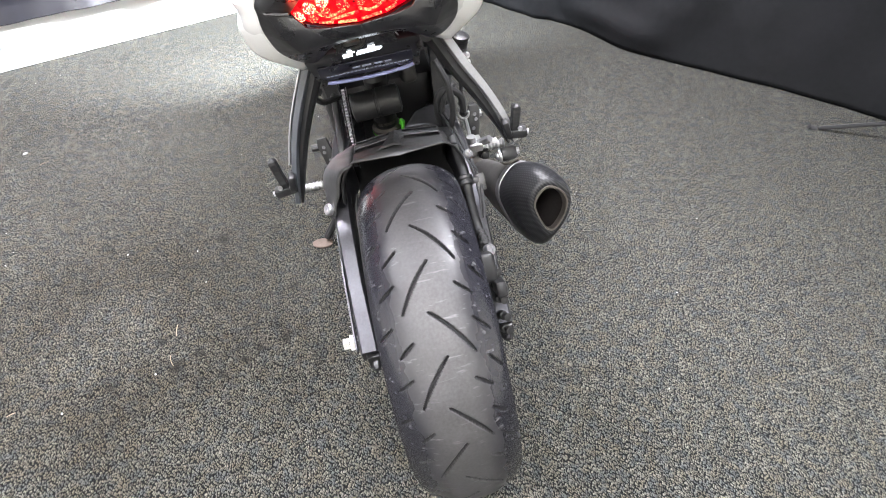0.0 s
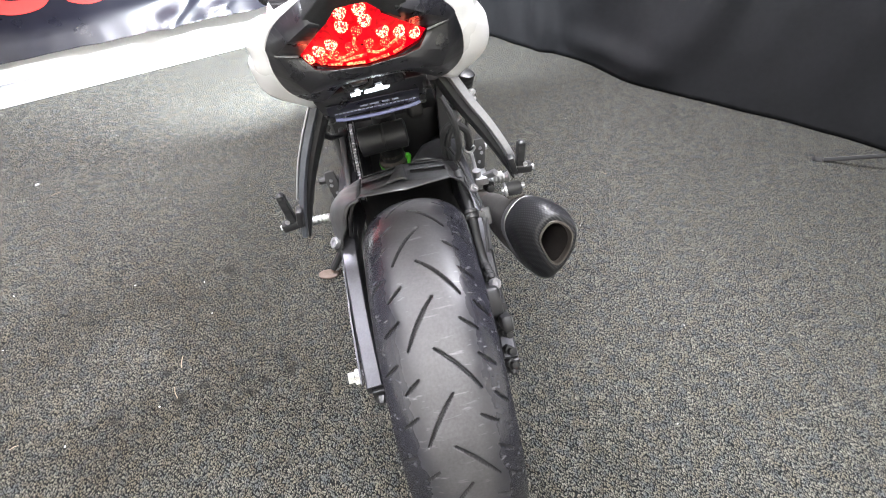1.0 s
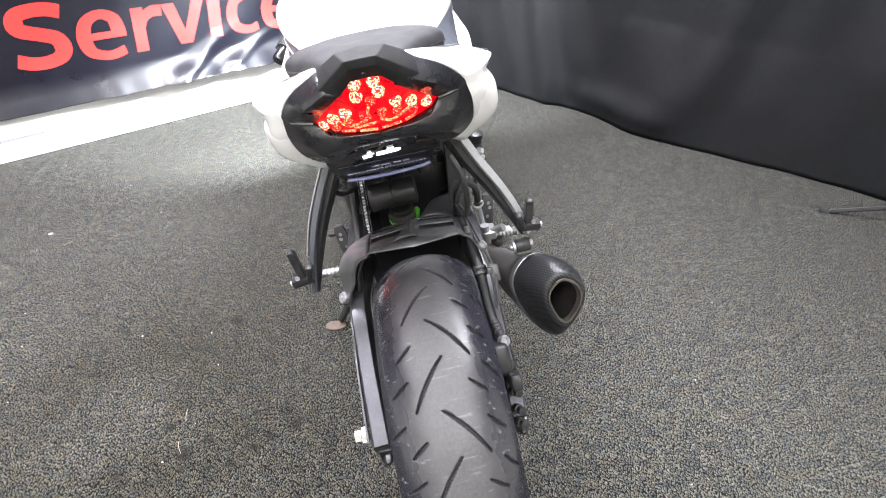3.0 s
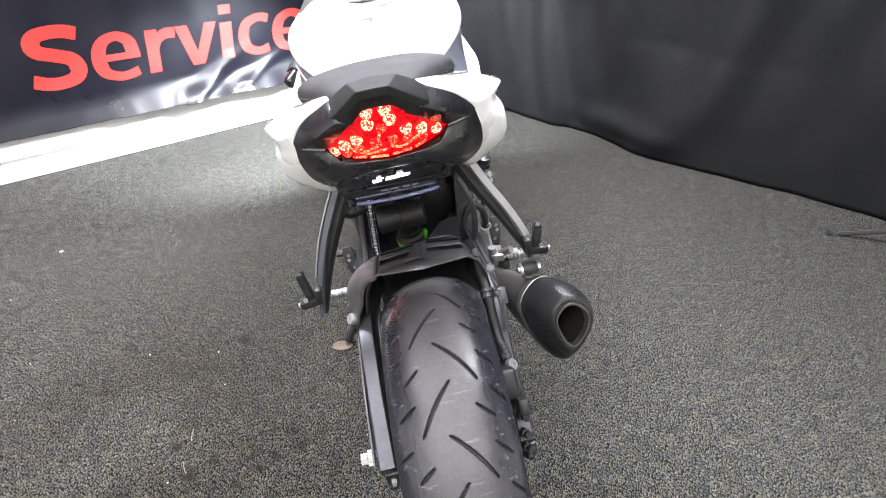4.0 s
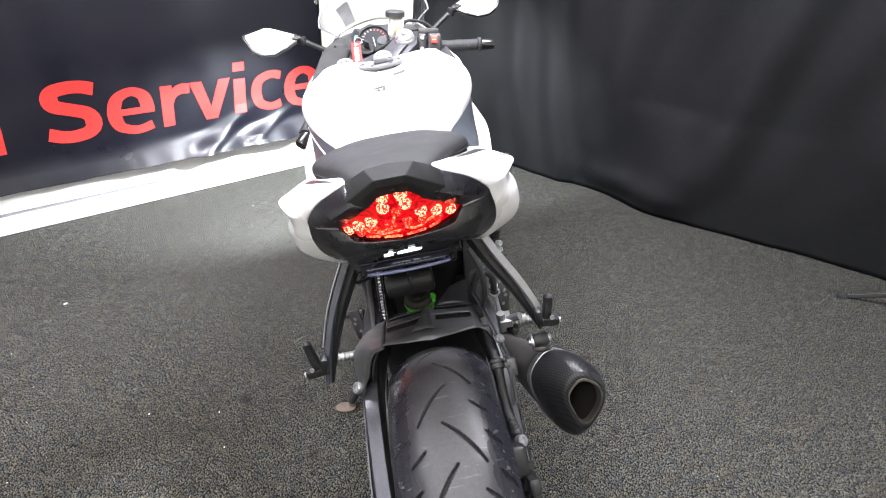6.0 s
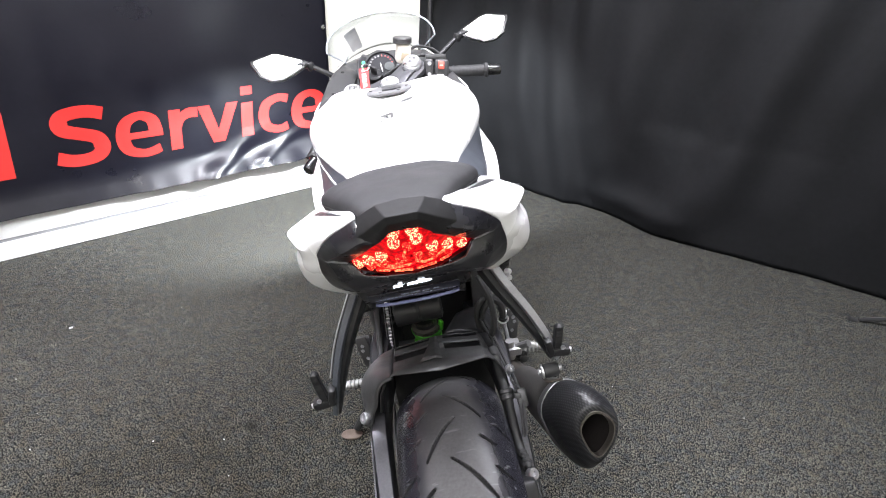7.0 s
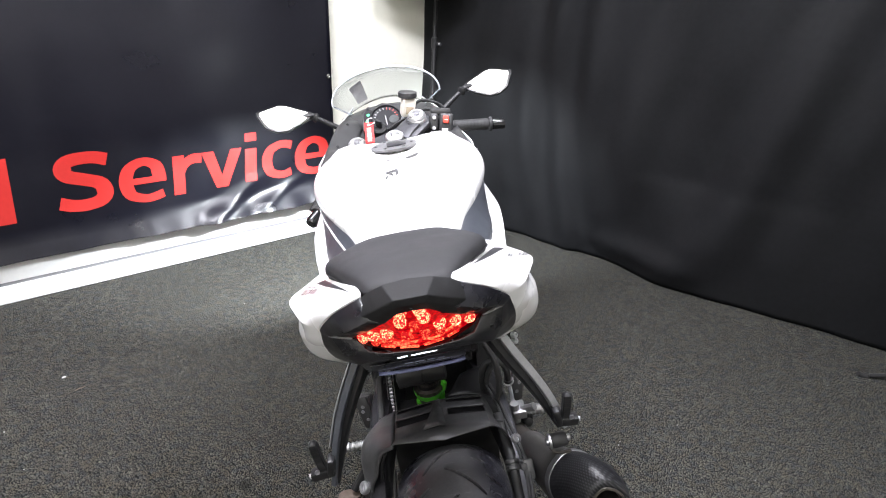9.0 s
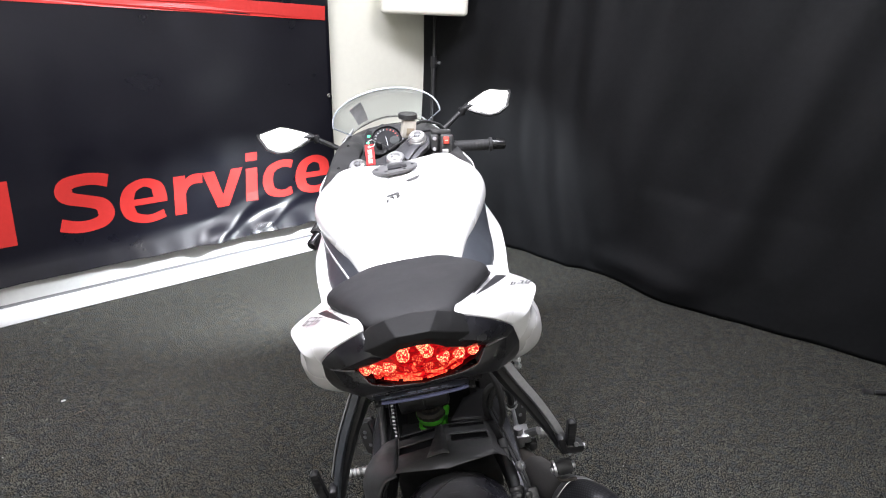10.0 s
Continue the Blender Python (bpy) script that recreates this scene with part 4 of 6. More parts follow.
shield = [[(0.020, 0.357, 0.534), (0.060, 0.359, 0.528), (0.095, 0.354, 0.514), (0.119, 0.33, 0.484)], [(0.045, 0.41, 0.526), (0.080, 0.42, 0.521), (0.115, 0.41, 0.508), (0.136, 0.38, 0.478)], [(0.056, 0.44, 0.515), (0.094, 0.455, 0.512), (0.128, 0.44, 0.498), (0.145, 0.40, 0.465)]]
part("mud_shield", sheet(surf(shield, 12, 14)), BLACKM, hug, solid=0.003)
part("hose_end", lathe((0.152, 0.39, 0.522), (0.0, 0.3, -1), [(0.0095, 0), (0.0095, 0.008), (0.007, 0.010)], 16), BLACKM, bike)
cupf = part("fluid_cup", lathe((0.150, 0.325, 0.700), (0.25, -0.1, 1), [(0.012, -0.02), (0.014, 0.0), (0.0165, 0.002), (0.0165, 0.006), (0.014, 0.007), (0.014, 0.010), (0.0165, 0.011), (0.0165, 0.015), (0.014, 0.016), (0.014, 0.019), (0.0165, 0.020), (0.0165, 0.025), (0.010, 0.028)], 20), BLACKM, bike, "ribbed black fluid cup")
for z in (0.676, 0.690):
    bolt((0.157, 0.312, z), (0.7, -0.7, 0.2), 0.006, 0.010, cupf, material=MACHINED)
part("cup_bracket", tube([(0.155, 0.32, 0.672), (0.140, 0.35, 0.640), (0.120, 0.40, 0.620)], 0.006, 8, 10), BLACKM, cupf)

# exhaust can
SHAPE = [(-0.70, 0.72), (-0.15, 1.0), (0.45, 0.88), (0.90, 0.52), (1.0, 0.12), (0.78, -0.38), (0.28, -0.85), (-0.10, -1.0), (-0.45, -0.80), (-0.78, -0.25), (-0.95, 0.30)]


def ring(center, hw, hh, tilt=0.0, n=40, shape=SHAPE):
    s = spline([(a, b, 0) for a, b in shape], n, closed=True)
    c = np.asarray(center, float)
    return [c + np.array((a * hw, tilt * b * hh, b * hh)) for a, b, _ in s]


EX = [((0.172, 0.30, 0.405), 0.034, 0.038, 0.3), ((0.185, 0.22, 0.435), 0.040, 0.048, 0.4), ((0.202, 0.150, 0.466), 0.046, 0.062, 0.4), ((0.211, 0.118, 0.480), 0.049, 0.068, 0.35)]
can = part("exhaust_can", sheet([r for c, a, b, t in EX for r in [ring(c, a, b, t)]], wrap=True, cap=True), mat("grey_titanium_can", (0.12, 0.115, 0.11), 0.4, metal=0.7, var=0.2, scale=30), bike, "carbon-ended exhaust silencer")
END = [((0.211, 0.120, 0.480), 0.0500, 0.069, 0.35), ((0.219, 0.090, 0.494), 0.0525, 0.074, 0.35), ((0.226, 0.062, 0.508), 0.0500, 0.071, 0.33), ((0.231, 0.045, 0.518), 0.0430, 0.060, 0.3), ((0.2340, 0.035, 0.524), 0.0370, 0.0505, 0.3), ((0.2345, 0.034, 0.525), 0.0300, 0.0415, 0.3)]
part("end_cap", sheet(surf([ring(*e) for e in END], 18, 40), wrap=True), CARBON, can, "carbon fibre end cap", solid=0.002)
part("collar", sheet([ring((0.208, 0.128, 0.477), 0.0500, 0.069, 0.35), ring((0.2085, 0.126, 0.4775), 0.0525, 0.0715, 0.35), ring((0.212, 0.114, 0.482), 0.0530, 0.0725, 0.35), ring((0.2125, 0.112, 0.4825), 0.0505, 0.070, 0.35)], wrap=True), ALU, can)
part("outlet_rim", sheet([ring((0.2345, 0.036, 0.525), 0.0305, 0.0420, 0.3), ring((0.2352, 0.031, 0.526), 0.0300, 0.0410, 0.3), ring((0.2352, 0.031, 0.526), 0.0275, 0.0375, 0.3), ring((0.231, 0.048, 0.519), 0.0265, 0.0365, 0.3)], wrap=True), STAINSTEEL, can)
part("outlet_bore", sheet([ring((0.2325, 0.042, 0.522), 0.0270, 0.0370, 0.3), ring((0.225, 0.07, 0.509), 0.024, 0.033, 0.3), ring((0.215, 0.11, 0.492), 0.022, 0.030, 0.3), ring((0.215, 0.111, 0.492), 0.002, 0.003, 0.3)], wrap=True), SOOT, can)
part("link_pipe", tube([(0.168, 0.29, 0.41), (0.15, 0.40, 0.36), (0.09, 0.52, 0.27), (0.03, 0.66, 0.20), (0.0, 0.85, 0.16)], 0.028, 16, 24), STAINSTEEL, can)
bolt((0.250, 0.105, 0.455), (0.8, -0.4, 0.2), 0.006, 0.004, can)

# passenger foot rest hangers
for sgn, path in ((-1, [(-0.105, 0.215, 0.785), (-0.133, 0.20, 0.735), (-0.157, 0.19, 0.685), (-0.178, 0.18, 0.625), (-0.198, 0.175, 0.545)]), (1, [(0.098, 0.215, 0.800), (0.128, 0.20, 0.742), (0.159, 0.19, 0.688), (0.184, 0.18, 0.635), (0.203, 0.174, 0.578)])):
    h = part("peg_hanger", beam([np.array(p) + (-sgn * f, 0.012, -0.010) for p, f in zip(path, (0.008, 0.008, 0.007, 0.005, 0.001))], [0.017, 0.016, 0.014, 0.010, 0.004], [0.034, 0.030, 0.024, 0.018, 0.006], 22, up=(sgn * 0.3, -0.85, 0.35)), BLACKM, bike, "black passenger peg hanger with a satin grey face")
    part("outer_face", beam([np.array(p) + (sgn * (0.008 if sgn > 0 else 0.004), -0.002, 0.002) for p in path], [0.014, 0.013, 0.012, 0.010] if sgn > 0 else [0.012, 0.011, 0.010, 0.008], [0.014, 0.014, 0.012, 0.012, 0.008], 22, up=(sgn * 0.3, -0.85, 0.35), edge=0.10), SATIN if sgn > 0 else DARKPANEL, h, "satin grey outer face")
    if sgn < 0:
        part("edge_line", beam([np.array(p) + (-0.0125, -0.001, 0.005) for p in path[:4]], 0.003, [0.012, 0.012, 0.010, 0.008], 20, up=(-0.3, -0.85, 0.35)), SATIN, h)
    e = np.array((sgn * 0.206, 0.168, 0.598 if sgn < 0 else 0.612))
    part("pivot_block", joined(block((0.040, 0.020, 0.016), tuple(e + (sgn * 0.006, 0, -0.012)), (0, sgn * 8, 0), 0.003), block((0.012, 0.024, 0.034), tuple(e + (-sgn * 0.010, 0, 0.002)), (0, -sgn * 12, 0), 0.004)), BLACKM, h)
    top = np.array((sgn * 0.217, 0.172, 0.655))
    ribs = [0.012, 0.014] + [0.0135, 0.0146, 0.0146, 0.0135] * 5 + [0.0145, 0.011, 0.006]
    part("passenger_peg", beam([e + (sgn * 0.004, 0, -0.005), (e + top) / 2 + (sgn * 0.003, 0, 0), top], [0.0145] * 20 + [0.013, 0.009, 0.005], ribs, 60, up=(0, 1, 0)), BLACKM, h, "folded black peg")
    bolt(e + (sgn * 0.012, -0.011, 0.002), (0, -1, 0.2), 0.0042, 0.003, h, material=ALU)
    bolt(e + (sgn * 0.024, -0.002, -0.013), (sgn, -0.3, 0), 0.0045, 0.006, h, material=ALU)
mount = part("exhaust_mount", lathe((0.176, 0.165, 0.558), (1, 0, 0.08), [(0.010, 0.006), (0.0125, 0.008), (0.0132, 0.012), (0.0132, 0.030), (0.011, 0.034)], 18), GRIP, bike, "black rubber exhaust mount")
part("flange", lathe((0.180, 0.165, 0.5583), (1, 0, 0.08), [(0.008, -0.003), (0.0140, -0.002), (0.0140, 0.002), (0.008, 0.003)], 20), ALU, mount)
bolt((0.180, 0.165, 0.558), (-1, 0, 0), 0.007, 0.007, mount, material=ALU)
bolt((0.210, 0.165, 0.561), (1, 0, 0), 0.006, 0.006, mount, material=ALU)
part("strap", tube([(0.180, 0.160, 0.548), (0.186, 0.140, 0.556), (0.205, 0.126, 0.571)], 0.003, 8, 10), STAINSTEEL, mount)


# rider foot rests and levers
def foot_peg(sgn, at):
    a = np.asarray(at, float)
    prof = [(0.010, 0)] + [(0.0090 if k % 4 < 2 else 0.0108, 0.008 + 0.0022 * k) for k in range(28)] + [(0.013, 0.071), (0.009, 0.074)]
    return lathe(a, (sgn, -0.06, 0.06), prof, 14)


part("rider_peg", foot_peg(-1, (-0.165, 0.41, 0.395)), PEGM, bike, "knurled alloy rider peg")
part("rider_peg", foot_peg(1, (0.165, 0.41, 0.400)), PEGM, bike, "knurled alloy rider peg")
part("gear_lever", joined(tube([(-0.155, 0.44, 0.40), (-0.165, 0.52, 0.375), (-0.172, 0.60, 0.37)], 0.007, 8, 10), tube([(-0.172, 0.60, 0.37), (-0.225, 0.60, 0.372)], 0.009, 10)), BLACKM, bike)
part("brake_pedal", joined(tube([(0.155, 0.40, 0.39), (0.175, 0.50, 0.372), (0.18, 0.59, 0.372)], 0.007, 8, 10), tube([(0.18, 0.59, 0.372), (0.222, 0.59, 0.375)], 0.009, 10)), PEGM, bike)
part("linkage", joined(tube([(0.15, 0.40, 0.415), (0.20, 0.37, 0.45)], 0.009, 8), tube([(0.16, 0.385, 0.405), (0.16, 0.385, 0.455)], 0.010, 10), block((0.03, 0.04, 0.02), (0.168, 0.39, 0.43), (0, 0, 0), 0.003)), PEGM, bike)
teeth = [(0.0, 0.0)] + [(0.004 * k, 0.010 + (0.0025 if k % 2 else 0)) for k in range(1, 10)] + [(0.040, 0.0)]
part("pedal_plate", slab(teeth, 0.016, pose(0.182, 0.398, 0.418, 60, 0, -4), 0.0006), ALU, bike, "bright serrated pedal plate")
part("peg_bracket", joined(block((0.026, 0.022, 0.022), (0.186, 0.40, 0.394), (0, 0, 0), 0.004), lathe((0.188, 0.388, 0.394), (0, -1, 0.3), [(0.009, 0), (0.009, 0.006), (0.005, 0.008)], 14)), BLACKM, bike)
st = part("side_stand", tube([(-0.12, 0.66, 0.26), (-0.19, 0.62, 0.17), (-0.272, 0.585, 0.072)], [0.014, 0.011], 10, 10), BLACKM, bike, "black side stand with a worn foot")
foot = lathe((0, 0, 0), (0, 0, 1), [(0.020, 0), (0.022, 0.002), (0.022, 0.006), (0.019, 0.008)], 20)
bmesh.ops.scale(foot, vec=(1.35, 0.85, 1), verts=foot.verts)
foot.transform(pose(-0.290, 0.580, 0.055, 0, 10.5, 0))
part("stand_foot", foot, mat("rusty_steel", (0.10, 0.075, 0.06), 0.6, metal=0.3, var=0.3, scale=60), st, "worn rusty stand foot")

# tail: white side shells
TAILX = -0.005
SHELL = [[(0.050, -0.020, 1.022), (0.088, -0.004, 0.997), (0.113, 0.026, 0.964), (0.123, 0.056, 0.914), (0.119, 0.090, 0.868), (0.088, 0.128, 0.828)],
         [(0.053, 0.004, 1.016), (0.102, 0.022, 0.992), (0.138, 0.054, 0.956), (0.150, 0.085, 0.906), (0.147, 0.113, 0.858), (0.104, 0.142, 0.815)],
         [(0.068, 0.050, 1.000), (0.118, 0.066, 0.978), (0.157, 0.098, 0.947), (0.166, 0.120, 0.898), (0.162, 0.140, 0.850), (0.114, 0.160, 0.805)],
         [(0.088, 0.100, 0.980), (0.130, 0.116, 0.962), (0.172, 0.148, 0.937), (0.172, 0.158, 0.893), (0.168, 0.172, 0.846), (0.120, 0.182, 0.799)],
         [(0.106, 0.150, 0.960), (0.138, 0.168, 0.948), (0.164, 0.188, 0.929), (0.169, 0.200, 0.888), (0.164, 0.210, 0.840), (0.122, 0.215, 0.797)],
         [(0.114, 0.210, 0.938), (0.137, 0.226, 0.929), (0.152, 0.242, 0.910), (0.158, 0.250, 0.876), (0.153, 0.255, 0.836), (0.119, 0.260, 0.798)],
         [(0.118, 0.290, 0.905), (0.136, 0.305, 0.896), (0.146, 0.318, 0.876), (0.148, 0.330, 0.850), (0.142, 0.340, 0.825), (0.115, 0.340, 0.800)]]


FLASH = {1: ((0.077, 0.047), (0.124, 0.170), (0.140, 0.167)), -1: ((0.068, 0.010), (0.116, 0.144), (0.129, 0.145))}


def drape(bm, g, lift=0.0022):
    """Lays a flat shape down on a grid's skin, keeping one layer of it."""
    skin = sheet(g)
    tree = BVHTree.FromBMesh(skin)
    skin.free()
    for v in bm.verts:
        hit = tree.ray_cast(Vector((v.co.x, v.co.y, 1.4)), Vector((0, 0, -1)))[0]
        v.co.z = (hit.z if hit else 0.9) + lift
    bmesh.ops.remove_doubles(bm, verts=bm.verts, dist=0.00005)
    return bm


def seven_bars(x, w, h, t, on):
    """A squared digit made of seven strokes; on names the strokes that are there."""
    seg = {"a": (0, h, w, h - t), "g": (0, h / 2 + t / 2, w, h / 2 - t / 2), "d": (0, t, w, 0), "f": (0, h, t, h / 2), "e": (0, h / 2, t, 0), "b": (w - t, h, w, h / 2), "c": (w - t, h / 2, w, 0)}
    return [(x + seg[k][0], seg[k][3], x + seg[k][2], seg[k][1]) for k in on]


for sgn in (1, -1):
    top = surf([r[:3] for r in SHELL], 46, 16)
    low = surf([r[2:3] + [tuple(0.6 * a + 0.4 * b - (0.010 * f if k == 0 else 0) for k, (a, b) in enumerate(zip(r[2], r[3])))] + r[3:] for r, f in zip(SHELL, (0, 0.1, 0.6, 1.15, 0.85, 0.4, 0.1))], 46, 26)
    g = np.concatenate([top[:, :-1], low], axis=1)
    g[:, :, 0] *= sgn
    g[:, :, 0] += TAILX + 0.06 * (0.96 - g[:, :, 2])
    shell = part("tail_shell", sheet(g), SHELLM, bike, "pearl white tail side panel", solid=0.003, sharp=26)
    flash = slab([(sgn * x + TAILX, y) for x, y in FLASH[sgn]][::sgn], 0.0)
    bmesh.ops.subdivide_edges(flash, edges=flash.edges[:], cuts=12, use_grid_fill=True)
    part("flash", drape(flash, g), DECAL, shell, "dark pointed decal", smooth=False)
    o, ex, ey = ((0.1265, 0.110), (0.035, 0.033), (0.007, 0.020)) if sgn > 0 else ((-0.156, 0.126), (0.026, -0.037), (0.010, 0.016))
    num = bmesh.new()
    for k, on in enumerate(("afedcg", "abgcd", "afedcg")):
        for x0, y0, x1, y1 in seven_bars(0.36 * k, 0.28, 1.0, 0.13, on):
            x0, x1 = (x0, x1) if x1 - x0 > 0.2 else ((x0 + x1) / 2 - 0.035, (x0 + x1) / 2 + 0.035)
            cuts = 4
            q = [[num.verts.new((o[0] + ex[0] * (x0 + (x1 - x0) * i / cuts) + ey[0] * b, o[1] + ex[1] * (x0 + (x1 - x0) * i / cuts) + ey[1] * b, 0)) for b in (y0, (y0 + y1) / 2, y1)] for i in range(cuts + 1)]
            for i in range(cuts):
                for b in (0, 1):
                    num.faces.new((q[i][b], q[i + 1][b], q[i + 1][b + 1], q[i][b + 1]))
    part("model_number", drape(num, g, 0.0048), DECAL, shell, "small dark model number", smooth=False)

# black rear panel round the lamp
PANEL = [[(0.050, -0.021, 1.021), (0.088, -0.005, 0.996), (0.113, 0.025, 0.963), (0.117, 0.034, 0.950), (0.123, 0.056, 0.913), (0.119, 0.090, 0.867), (0.088, 0.112, 0.836), (0.048, 0.064, 0.877), (0.0, 0.056, 0.883)],
         [(0.045, -0.042, 1.004), (0.077, -0.020, 0.981), (0.104, 0.020, 0.954), (0.105, 0.027, 0.946), (0.100, 0.042, 0.906), (0.088, 0.050, 0.882), (0.062, 0.038, 0.891), (0.034, 0.033, 0.896), (0.0, 0.031, 0.898)],
         [(0.031, -0.044, 1.000), (0.052, -0.020, 0.978), (0.078, 0.020, 0.947), (0.078, 0.023, 0.942), (0.064, 0.006, 0.930), (0.042, -0.001, 0.928), (0.020, -0.003, 0.927), (0.010, -0.0035, 0.9265), (0.0, -0.004, 0.926)]]


def panel_row(row, curved):
    """Four steps to each facet: the rim runs in a curve, the creases stay straight."""
    row = np.asarray(row, float)
    n = 4 * (len(row) - 1) + 1
    if curved:
        return np.concatenate([spline(row[:4], 13)[:-1], spline(row[3:], n - 12)])
    return np.stack([np.interp(np.linspace(0, len(row) - 1, n), np.arange(len(row)), row[:, k]) for k in range(3)], axis=1)


for sgn in (1, -1):
    g = np.array([panel_row(row, i == 0) for i, row in enumerate(PANEL)])
    g[:, :, 0] *= sgn
    g[:, :, 0] += TAILX + 0.06 * (0.96 - g[:, :, 2])
    pan = part("tail_panel", sheet(g), PANELM, bike, "satin black tail panel", solid=0.003, sharp=5)
    part("trim_line", tube([(sgn * 0.107 + TAILX, 0.024, 0.9500), (sgn * 0.092 + TAILX, 0.018, 0.9485), (sgn * 0.079 + TAILX, 0.015, 0.9470)], 0.0014, 6, 8), SATIN, pan)
# hood over the lamp
HOOD = [[(0, -0.004, 1.018), (0.030, -0.006, 1.018), (0.046, -0.010, 1.016), (0.052, -0.010, 1.013)],
        [(0, -0.046, 1.047), (0.026, -0.047, 1.045), (0.044, -0.030, 1.030), (0.058, -0.014, 1.012)],
        [(0, -0.088, 1.050), (0.016, -0.086, 1.049), (0.035, -0.060, 1.027), (0.058, -0.028, 1.001)],
        [(0, -0.084, 1.041), (0.015, -0.082, 1.040), (0.034, -0.057, 1.018), (0.056, -0.027, 0.994)],
        [(0, -0.064, 1.022), (0.016, -0.063, 1.020), (0.031, -0.047, 1.001), (0.052, -0.022, 0.980)]]
full_hood = [[(-a + TAILX, b, c) for a, b, c in row[:0:-1]] + [(a + TAILX, b, c) for a, b, c in row] for row in HOOD]
hood = part("lamp_hood", sheet(full_hood), HOODM, bike, "matte black lamp hood", solid=0.003, sharp=30)
soft_edge = hood.modifiers.new("soft_edge", "BEVEL")
soft_edge.width, soft_edge.segments, soft_edge.limit_method, soft_edge.angle_limit = 0.0045, 3, "ANGLE", radians(9)
bolt((TAILX, -0.0735, 1.030), (0, -1, -0.6), 0.0025, 0.002, hood, "screw", BLACKM)


# lamp: reflector, leds, lens
def lamp_v(u, w):
    return -0.004 - 0.62 * (w - 0.926) + 0.037 * min(1, abs(u) / 0.076) ** 2


HALF = [(0.020, 1.018), (0.031, 1.000), (0.052, 0.978), (0.079, 0.947), (0.066, 0.930), (0.034, 0.927), (0.0, 0.926)]
OUTLINE = [(0.0, 1.020)] + HALF + [(-a, b) for a, b in HALF[-2::-1]]


def lamp_face(back, grow=1.0):
    rows = []
    for k in (grow, 0.75, 0.5, 0.25, 0.02):
        row = []
        for a, b in OUTLINE:
            u, w = a * k, 0.957 + (b - 0.957) * k
            row.append((u + TAILX, lamp_v(u, w) + back, w))
        rows.append(row)
    return sheet(rows, wrap=True)


lamp = part("tail_lamp", lamp_face(0.009, 1.04), LEDSOFT, bike, "lit red tail lamp")
LEDS = [(-0.015, 1.013), (0.007, 1.013), (-0.017, 0.994), (0.010, 0.996), (-0.002, 0.984), (-0.070, 0.942), (-0.054, 0.957), (-0.054, 0.941), (-0.036, 0.968), (-0.036, 0.951), (-0.014, 0.962), (0.008, 0.962), (0.027, 0.973),
        (0.027, 0.957), (0.046, 0.964), (0.047, 0.949), (0.065, 0.950)]
DIM = {(-0.054, 0.941), (-0.036, 0.951), (-0.014, 0.962), (0.008, 0.962), (0.027, 0.957), (-0.002, 0.984), (0.047, 0.949)}
for u, w in LEDS:
    dim, w = (u, w) in DIM, w - 0.003
    u, f = u * 0.965, 0.8 if dim else 1.0
    part("led", lathe((u + TAILX, lamp_v(u, w) + 0.0060, w), (0, -1, 0.15), [(0.0076 * f, -0.003), (0.0073 * f, 0.0004), (0.0052 * f, 0.0024), (0.0012, 0.0034)], 16), LEDDIM if dim else LED, lamp)
for pts in ([(-0.048, 0.950), (-0.036, 0.941), (-0.022, 0.945), (-0.012, 0.950)], [(-0.030, 0.936), (-0.014, 0.941), (0.002, 0.943)], [(0.004, 0.948), (0.018, 0.941), (0.034, 0.948), (0.046, 0.953)], [(-0.006, 0.972), (-0.009, 0.962), (-0.007, 0.953)],
            [(-0.046, 0.931), (-0.030, 0.9315)], [(-0.024, 0.931), (-0.002, 0.9305)], [(0.004, 0.931), (0.028, 0.9315)], [(0.034, 0.932), (0.048, 0.934)]):
    part("light_bar", tube([(u + TAILX, lamp_v(u, w) + 0.0055, w) for u, w in pts], 0.0017, 8, 10), LEDSTREAK, lamp)
lens = part("lens", lamp_face(-0.001), LENS, lamp, "clear red lens")
rim = [[(k * u + TAILX, lamp_v(k * u, 0.957 + k * (w - 0.957)) + d, 0.957 + k * (w - 0.957)) for u, w in OUTLINE] for k, d in ((1.04, 0.0095), (1.03, 0.003), (1.0, -0.0005))]
part("bezel", sheet(rim, wrap=True), BLACKM, lamp, "black lamp bezel", smooth=False)

# plate holder: its face leans under towards the wheel
HM = pose(-0.010, 0.1355, 0.810, -49.5, 0, 0)
holder = part("plate_holder", joined(slab([(-0.086, 0.046), (-0.090, -0.030), (-0.086, -0.046), (0.072, -0.046), (0.080, -0.036), (0.076, 0.046)], 0.010, pose(0, 0, 0), 0.002), block((0.130, 0.060, 0.020), (-0.005, 0.0, 0.018), bevel=0.006)), PANELM, bike, "black plate holder")
holder.matrix_basis = HM
RM = pose(0.002, -0.056, 0.003, -18, 0, 0)
RB = pose(0.002, -0.040, 0.000, 0, 0, 0)
part("lamp_recess", slab([(-0.040, -0.013), (0.040, -0.015), (0.046, 0.013), (-0.044, 0.014)], 0.003, RM, 0.001), GLOSS, holder, "glossy black lamp recess")
